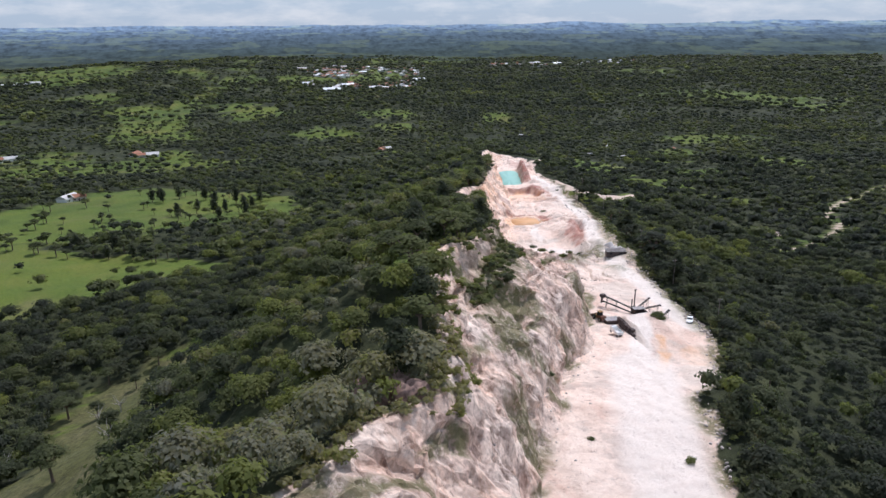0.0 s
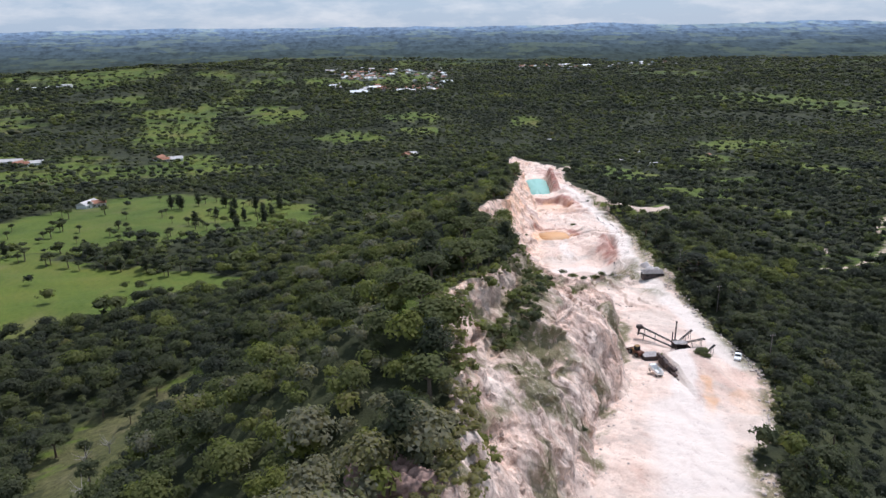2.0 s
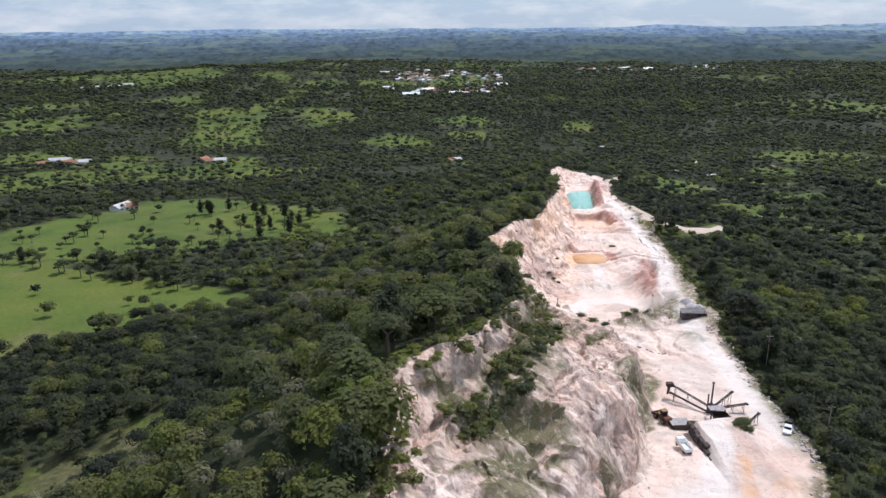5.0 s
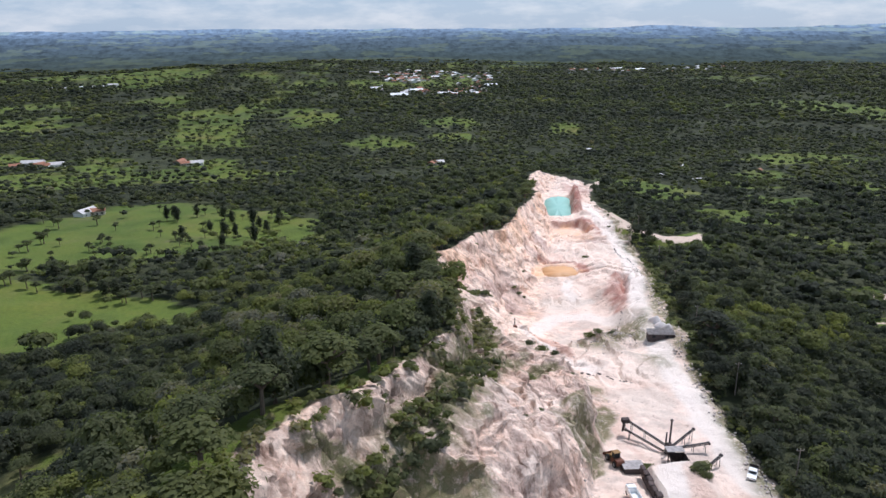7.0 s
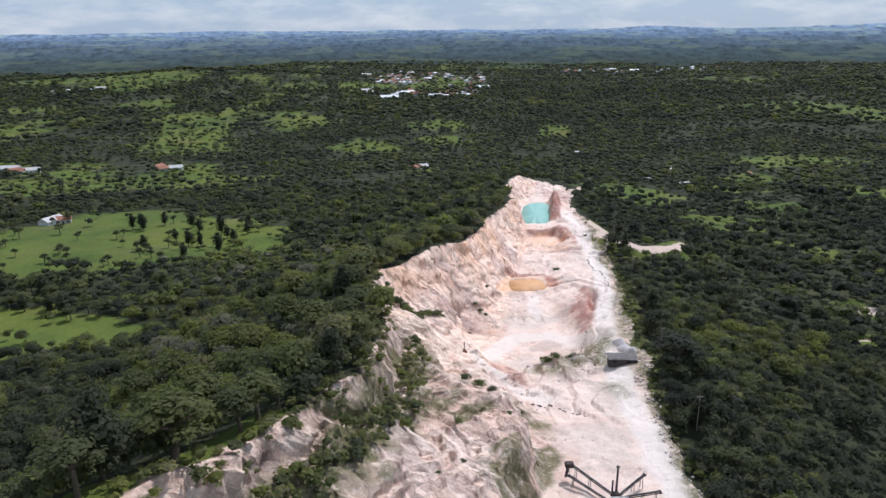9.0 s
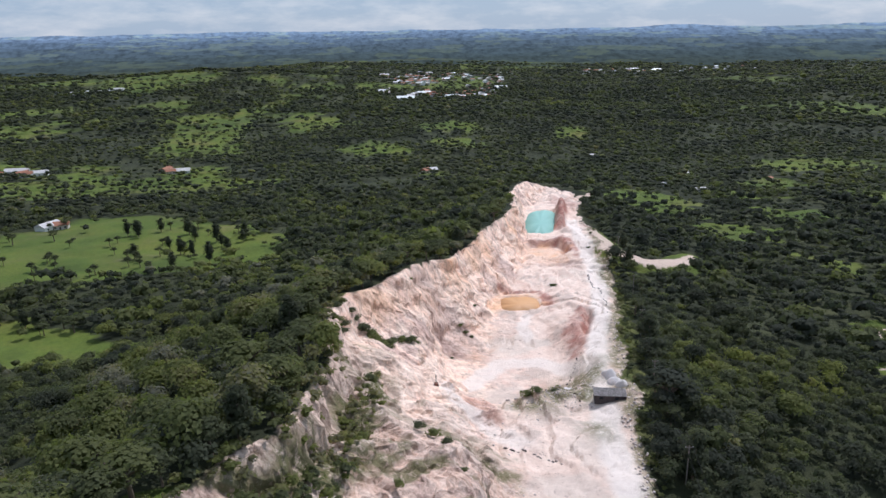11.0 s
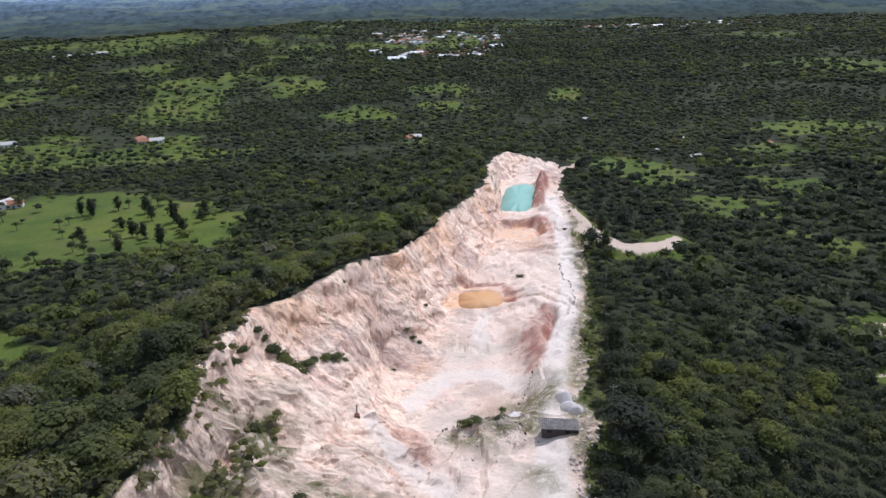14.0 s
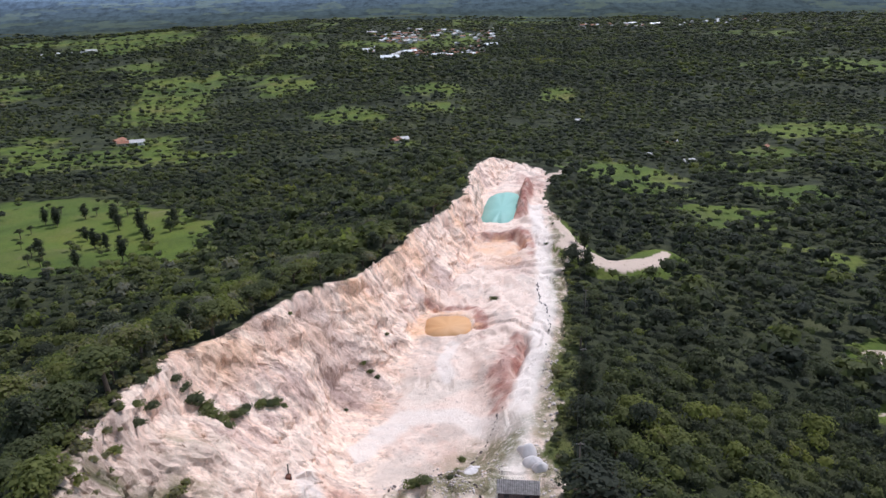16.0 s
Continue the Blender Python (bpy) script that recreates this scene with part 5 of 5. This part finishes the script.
ledge([(45.5, 249), (46.2, 252), (46, 254.5)], 3)
ledge([(60, 262), (64, 268), (68, 276)], 4)
ledge([(42, 226), (46, 224), (50, 222), (53, 219)], 5)


def outcrop(x, y, r, h, seed, label):
    v, f = ico(4)
    n = 0.34 * np.array([noise.ridged_multi_fractal(Vector(p) * 2.6 + Vector((seed, 0, 0)), 0.8, 2.2, 5, 1.0, 2.0) for p in v]) - 0.45
    v = v * (1 + n)[:, None]
    z = v[:, 2]
    v[:, 2] = 0.5 * z + 0.5 * np.round(z * 5) / 5
    v = v * np.array([r, r * 0.7, h]) + np.array([x, y, float(ground_z(x, y)) - 0.2 * h])
    tagged(mesh_object("rock_outcrop", v, f, M_PINK), label, "rock", "rock outcrops")


M_PINK = plain_material("pink_rock", (0.34, 0.22, 0.18), 0.95, 0, 0.6, 1.2)
outcrop(-24.0, 102, 4.4, 4.2, 3, "bare pinkish rock outcrop among the shrubs")
outcrop(-21.0, 99.5, 3.0, 2.2, 9, "bare pinkish rock outcrop among the shrubs")


# ---------------------------------------------------------------- single trees, bushes and dead wood
def tree_parts(e, height, radius, seed, tint=0.3):
    rng = np.random.default_rng(seed)
    bm = bmesh.new()
    lean = rng.uniform(-0.05, 0.05, 2) * height
    fork = Vector((lean[0], lean[1], height * 0.45))
    tube(bm, (0, 0, -0.4), fork, radius * 0.085, radius * 0.055, 8)
    for k in range(4):
        a = 2 * math.pi * k / 4 + rng.uniform(0, 1)
        tube(bm, fork - Vector((0, 0, 0.1)), fork + Vector((math.cos(a) * radius * 0.55, math.sin(a) * radius * 0.55, height * rng.uniform(0.16, 0.3))), radius * 0.045, radius * 0.015, 6)
    part("trunk", bm, M_BARK, e)
    V, F, base = [], [], 0
    column = [(0.12 * math.sin(2.1 * k), 0.12 * math.cos(2.1 * k), 0.22 + 0.155 * k, (0.80, 0.98, 0.95, 0.80, 0.52)[k]) for k in range(5)]
    clumps = column if height / radius > 2.7 else [(0, 0, 0.70, 0.8)] + [(0.5 * math.cos(a), 0.5 * math.sin(a), rng.uniform(0.5, 0.72), rng.uniform(0.42, 0.62)) for a in np.linspace(0, 6.28, 5)[:-1] + rng.uniform(0, 1)]
    for cx, cy, cz, s in clumps:
        v, f = crown_shape(1, 230, rng, 0.115, 0.74)
        V.append(v * radius * s * np.array([1, 1, 0.8 * height / radius / 2.2]) + np.array([cx * radius + lean[0], cy * radius + lean[1], cz * height]))
        F.append(f + base)
        base += len(v)
    v = np.concatenate(V)
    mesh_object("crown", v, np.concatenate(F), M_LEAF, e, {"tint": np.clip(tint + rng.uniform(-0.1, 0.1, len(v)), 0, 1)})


def trees():
    rng = random.Random(29)
    kinds = [(9.5, 3.2, 0.20), (11.5, 3.0, 0.10), (7.0, 3.4, 0.45), (5.5, 2.3, 0.34), (8.5, 4.6, 0.6), (7.5, 4.6, 0.02)]
    models = []
    for k, (h, r, t) in enumerate(kinds):
        e = new("tree")
        tree_parts(e, h, r, 300 + k, tint=t)
        models.append(e)
    spots = []
    # pasture trees, tall and dark
    for x, y, k in ((-145, 496, 1), (-138, 494, 1), (-141, 500, 0), (-126, 409, 3), (-131, 402, 3), (-100, 452, 1), (-92, 447, 1), (-79, 432, 1), (-84, 470, 0),
                    (-112, 470, 0), (-118, 476, 3), (-160, 440, 3), (-150, 425, 3), (-172, 410, 3), (-104, 487, 0), (-90, 480, 1), (-76, 488, 0), (-122, 440, 3),
                    (-135, 455, 3), (-165, 470, 3), (-74, 476, 0), (-152, 372, 0), (-146, 378, 2), (-140, 372, 2), (-134, 370, 0), (-128, 362, 2), (-158, 384, 0), (-121, 352, 2), (-115, 345, 0), (-170, 384, 2), (-108, 336, 2)):
        spots.append((x, y, k))
    for k in range(17):
        f = k / 16
        spots.append((-205 + 108 * f + rng.uniform(-5, 5), 379 - 44 * f + rng.uniform(-5, 5), rng.choice((0, 2, 2, 3))))
    for k in range(60):
        x, y = rng.uniform(-230, -70), rng.uniform(388, 540)
        if inside(UPPER, np.array([x]), np.array([y]))[0]:
            spots.append((x, y, rng.choice((3, 3, 3, 2, 0))))
    # hillside meadow
    for x, y, k in ((-86, 178, 3), (-78, 204, 2), (-92, 160, 3), (-74, 150, 3), (-99, 172, 2), (-83, 213, 0), (-90, 200, 2), (-70, 186, 3), (-81, 192, 3), (-95, 184, 2), (-68, 160, 2), (-88, 150, 3), (-80, 136, 2), (-100, 140, 3)):
        spots.append((x, y, k))
    # along the brink
    y = 104.0
    while y < 420:
        x = line_at(RIM, y)[0] - 2.2 * float(fbm(y * 0.07, 0.3, 3, 5)) - rng.uniform(2.0, 6.5)
        spots.append((x, y, rng.choice((0, 2, 2, 4, 4, 3))))
        y += rng.uniform(3.5, 7.5)
    # over the woods beside the haul road
    y = 120.0
    while y < 400:
        x = line_at(EAST, y)[0] + rng.uniform(4, 12)
        spots.append((x, y, rng.choice((0, 2, 3, 3))))
        y += rng.uniform(7, 13)
    spots += [(78.5, 236.0, 5), (80.5, 241, 2), (-2, 168, 4), (-12, 178, 4), (-8, 192, 4), (0, 203, 4)]
    words = ("tall dark green tree", "slender dark green tree", "spreading green tree", "small rounded green tree", "broad flat-topped olive green tree", "very dark rounded tree")
    for i, (x, y, k) in enumerate(spots):
        where = "standing alone in the pasture" if x < -70 else "on the brink of the quarry" if x < line_at(EAST, y)[0] else "at the woods' edge beside the quarry"
        s = rng.uniform(0.8, 1.15) * (1.35 if k == 5 else 1.0)
        m = pose(x, y, float(ground_z(x, y)), 0, 0, rng.uniform(0, 360)) @ Matrix.Diagonal((s, s, s, 1))
        t = copy_thing(models[k], m)
        t.scale = (s, s, s)
        tagged(t, words[k] + " " + where, "tree", "trees")
    for e in models:
        for c in list(e.children):
            bpy.data.objects.remove(c)
        bpy.data.objects.remove(e)


trees()


def bushes():
    rng = random.Random(31)
    models = []
    for k in range(3):
        g = np.random.default_rng(400 + k)
        v, f = crown_shape(1, 360, g, 0.14, 0.7)
        v = v * np.array([1, 1, 0.85]) + np.array([0, 0, 0.25])
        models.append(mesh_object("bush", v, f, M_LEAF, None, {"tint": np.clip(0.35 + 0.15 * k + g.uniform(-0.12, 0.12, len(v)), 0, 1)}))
    slope = [(10.6, 252.6, 1.5), (11.5, 253.3, 1.9), (12.6, 252.6, 1.7), (13.5, 253.1, 2.0), (15.1, 252.8, 2.1), (16.2, 251.6, 1.8), (17.3, 252.5, 2.0), (18.9, 250.6, 1.6), (18.8, 255.5, 1.6),
             (19.8, 259.4, 1.5), (21.3, 263.2, 1.7), (22.6, 264, 1.5), (23.8, 264.4, 1.6), (25, 265, 1.2), (19.4, 257.4, 1.5), (12.4, 255.4, 1.1), (6.5, 254, 1.8), (7.5, 251, 1.9),
             (9, 248.5, 1.7), (8.5, 245.5, 1.8), (10.5, 243, 1.5), (9.5, 240, 1.6), (11, 237, 1.4), (37, 297.5, 1.2), (38.6, 296.5, 1.1),
             (40.2, 296, 1.0), (42, 309, 0.9), (23, 287, 1.0), (30, 290, 0.8), (25, 262, 0.8), (34, 283, 0.7)]
    headland = [(44.6, 183.8, 1.4), (44.9, 181.8, 1.1), (31, 203, 1.1), (29, 205.5, 1.4), (26.5, 207, 1.3), (33.5, 199, 0.8), (24, 180, 0.9), (20, 172, 0.8),
             (24, 190, 1.0), (11, 141, 1.0), (14, 126, 0.8), (1, 118, 0.9), (29, 118, 1.2)]
    floor = [(59, 265, 1.1), (72, 341, 1.5), (50, 247.5, 1.8), (52, 246.6, 1.5), (56.5, 249, 0.9), (57.5, 251.2, 0.8), (51.6, 178.6, 1.9), (53, 180, 1.5),
             (52.3, 176.8, 1.3), (55, 152, 1.4), (52.5, 146.5, 1.7), (50.5, 144.5, 1.5), (57, 156.5, 1.2), (96, 392, 1.4), (103, 418, 1.3),
             (109, 410, 1.0)]
    where = [(q, "on the pale quarry slope") for q in slope] + [(q, "on the rocky headland") for q in headland] + [(q, "on the bare quarry floor") for q in floor]
    for (x, y, r), place in where:
        k = rng.randrange(3)
        b = copy_thing(models[k], pose(x, y, float(ground_z(x, y)) - 0.1, 0, 0, rng.uniform(0, 360)))
        b.scale = (r, r, r * rng.uniform(0.8, 1.1))
        tagged(b, "leafy green bush growing " + place, "bush", "bushes")
    for m in models:
        bpy.data.objects.remove(m)


bushes()


def dead_tree(x, y, h, seed):
    rng = random.Random(seed)
    e = thing("dead_tree", "bare bleached grey dead tree on the grassy hillside", "tree", x, y, None, 0, "dead trees")
    trunk = part("trunk", tube(bmesh.new(), (0, 0, -0.3), (0.2, 0, h * 0.5), 0.16, 0.10, 8), M_DEAD, e)
    for k in range(9):
        a = rng.uniform(0, 6.28)
        z0 = h * rng.uniform(0.25, 0.5)
        tip = Vector((math.cos(a) * h * 0.38, math.sin(a) * h * 0.38, h * rng.uniform(0.6, 1.0)))
        bm = bmesh.new()
        tube(bm, (0.1, 0, z0), tip * 0.6 + Vector((0, 0, z0 * 0.3)), 0.07, 0.045, 6)
        tube(bm, tip * 0.6 + Vector((0, 0, z0 * 0.3)), tip, 0.045, 0.015, 5)
        part("branch", bm, M_DEAD, trunk)


for dx, dy, dh, ds in ((-84, 172, 5.5, 1), (-80, 175, 5.0, 2), (-98, 158, 5.5, 3), (-96, 154, 4.0, 4), (-72, 142, 4.5, 5), (-20, 178, 4.0, 6), (-24, 196, 4.5, 7)):
    dead_tree(dx, dy, dh, ds)


# ---------------------------------------------------------------- poles and cables along the haul road
def poles():
    spots = [(68.6, 178), (73.5, 212), (78.0, 246), (86.5, 284), (96, 325), (103, 372)]
    tops = []
    for k, (x, y) in enumerate(spots):
        z = float(ground_z(x, y))
        p = thing("utility_pole", "grey timber utility pole beside the haul road", "pole", x, y, z, 0, "utility poles")
        part("post", tube(bmesh.new(), (0, 0, -0.5), (0, 0, 8.0), 0.13, 0.09, 10), M_POLE, p)
        arm = part("crossarm", beam(bmesh.new(), (-0.7, 0, 7.6), (0.7, 0, 7.6), 0.1, 0.12), M_POLE, p)
        for sx in (-0.6, 0.6):
            part("insulator", tube(bmesh.new(), (sx, 0, 7.66), (sx, 0, 7.85), 0.05, 0.035, 8), M_WHITE, arm)
        tops.append(Vector((x, y, z + 7.85)))
    for a, b in zip(tops, tops[1:]):
        for sx in (-0.6, 0.6):
            bm = bmesh.new()
            pts = [a + (b - a) * k / 10 + Vector((sx, 0, -3.2 * (k / 10) * (1 - k / 10))) for k in range(11)]
            for p, q in zip(pts, pts[1:]):
                tube(bm, p, q, 0.02, sides=4)
            me = bpy.data.meshes.new("cable")
            bm.to_mesh(me)
            bm.free()
            me.materials.append(M_BELT)
            tagged(new("cable", me), "thin dark overhead cable between the poles", "cable", "cables")


poles()


# ---------------------------------------------------------------- a dark hose lying along the haul road
def hose(line):
    bm = bmesh.new()
    pts = []
    for (x0, y0), (x1, y1) in zip(line, line[1:]):
        for k in range(6):
            f = k / 6
            x = x0 + (x1 - x0) * f + 0.25 * math.sin(y0 + 2.1 * k)
            y = y0 + (y1 - y0) * f
            pts.append(Vector((x, y, float(ground_z(x, y)) + 0.08)))
    for p, q in zip(pts, pts[1:]):
        tube(bm, p, q, 0.07, sides=6)
    me = bpy.data.meshes.new("water_hose")
    bm.to_mesh(me)
    bm.free()
    me.materials.append(M_BELT)
    tagged(new("water_hose", me), "thick dark rubber water hose along the haul road's edge", "hose")


hose([(66.3, 213), (67.6, 207), (67.0, 198), (66.2, 191), (65.0, 184), (63.1, 175), (62.0, 169)])


# ---------------------------------------------------------------- farmsteads and the town
def house_model(kind):
    e = new("house")
    w, d, h, rise = ((9, 7, 3.0, 1.8), (13, 8, 3.2, 2.0), (8, 8, 5.6, 1.6), (20, 9, 3.6, 2.2))[kind % 4]
    roof_m = (M_TILE, M_TILE, M_PALE_ROOF, M_PALE_ROOF)[kind % 4] if kind < 4 else (M_PALE_ROOF, M_PALE_ROOF, M_TILE, M_WHITE)[kind % 4]
    bm = bmesh.new()
    box(bm, 0, 0, h / 2 - 0.5, w, d, h + 1)
    part("wall", bm, (M_PLASTER, M_WHITE)[kind % 2], e)
    bm = bmesh.new()
    o = 0.5
    pts = [(-w / 2 - o, -d / 2 - o, h - 0.15), (w / 2 + o, -d / 2 - o, h - 0.15), (w / 2 + o, d / 2 + o, h - 0.15), (-w / 2 - o, d / 2 + o, h - 0.15), (-w / 2 - o, 0, h + rise), (w / 2 + o, 0, h + rise)]
    vs = [bm.verts.new(q) for q in pts]
    for f in ((0, 1, 5, 4), (2, 3, 4, 5), (1, 2, 5), (3, 0, 4), (3, 2, 1, 0)):
        bm.faces.new([vs[i] for i in f])
    part("roof", bm, roof_m, e)
    bm = bmesh.new()
    box(bm, 0, -d / 2 - 0.03, 1.0, 0.95, 0.1, 2.0)
    part("door", bm, M_DARKWOOD, e)
    for sx in (-w * 0.3, w * 0.3):
        bm = bmesh.new()
        box(bm, sx, -d / 2 - 0.03, 1.6, 1.2, 0.1, 1.0)
        part("window", bm, M_GLASS, e)
    return e


def houses():
    rng = random.Random(41)
    models = [house_model(k) for k in range(8)]
    roofs = ("red tiled roof", "red tiled roof", "pale sheet roof", "pale sheet roof", "pale sheet roof", "pale sheet roof", "red tiled roof", "white roof")

    def put(k, x, y, turn, where, s=1.0):
        h = copy_thing(models[k], pose(x, y, float(ground_z(x, y)), 0, 0, turn))
        h.scale = (s, s, s)
        tagged(h, "small pale house with a " + roofs[k] + " " + where, "house", "houses")
    for k, x, y, t in ((0, -215, 762, 20), (5, -205, 766, 12), (1, -222, 770, 80), (1, -345, 752, 10), (0, -352, 762, 60), (3, -362, 770, 5), (5, -335, 760, 15), (0, -372, 756, 30),
                       (0, 239, 686, 10), (5, 246, 690, 40), (4, 197, 829, 0), (0, -202, 533, 20), (5, -208, 530, 70), (4, 210, 640, 30), (5, 228, 612, 10), (0, 300, 655, 50),
                       (4, 30, 742, 15), (0, 24, 736, 60)):
        put(k, x, y, t, "among the trees", 0.6 if x > 150 else 1.0)
    for k in range(6):
        put(3 if k % 2 else 7, -700 + k * 22, 1545 + rng.uniform(-12, 12), rng.uniform(-15, 15), "in the far countryside")
    n = 0
    while n < 175:
        u, v = rng.uniform(0, 1), rng.uniform(0, 1)
        y = 1440 + 690 * u ** 1.3
        x = -60 - 40 * u + (190 + 190 * u) * v
        if fbm(x * 0.012, y * 0.008, 2, 161) < -0.15:
            continue
        put(rng.choice((0, 0, 1, 1, 2, 4, 5, 6, 7)), x, y, rng.choice((15, 105)) + rng.uniform(-8, 8), "in the distant town", rng.uniform(0.9, 1.35))
        n += 1
    put(7, -15, 1425, 5, "in the distant town", 1.6)
    for k in range(36):
        put(rng.choice((4, 5, 7, 1)), rng.uniform(420, 900), 2050 + rng.uniform(-60, 90), rng.uniform(0, 90), "in the far countryside", 1.3)
    for e in models:
        for c in list(e.children):
            bpy.data.objects.remove(c)
        bpy.data.objects.remove(e)


houses()
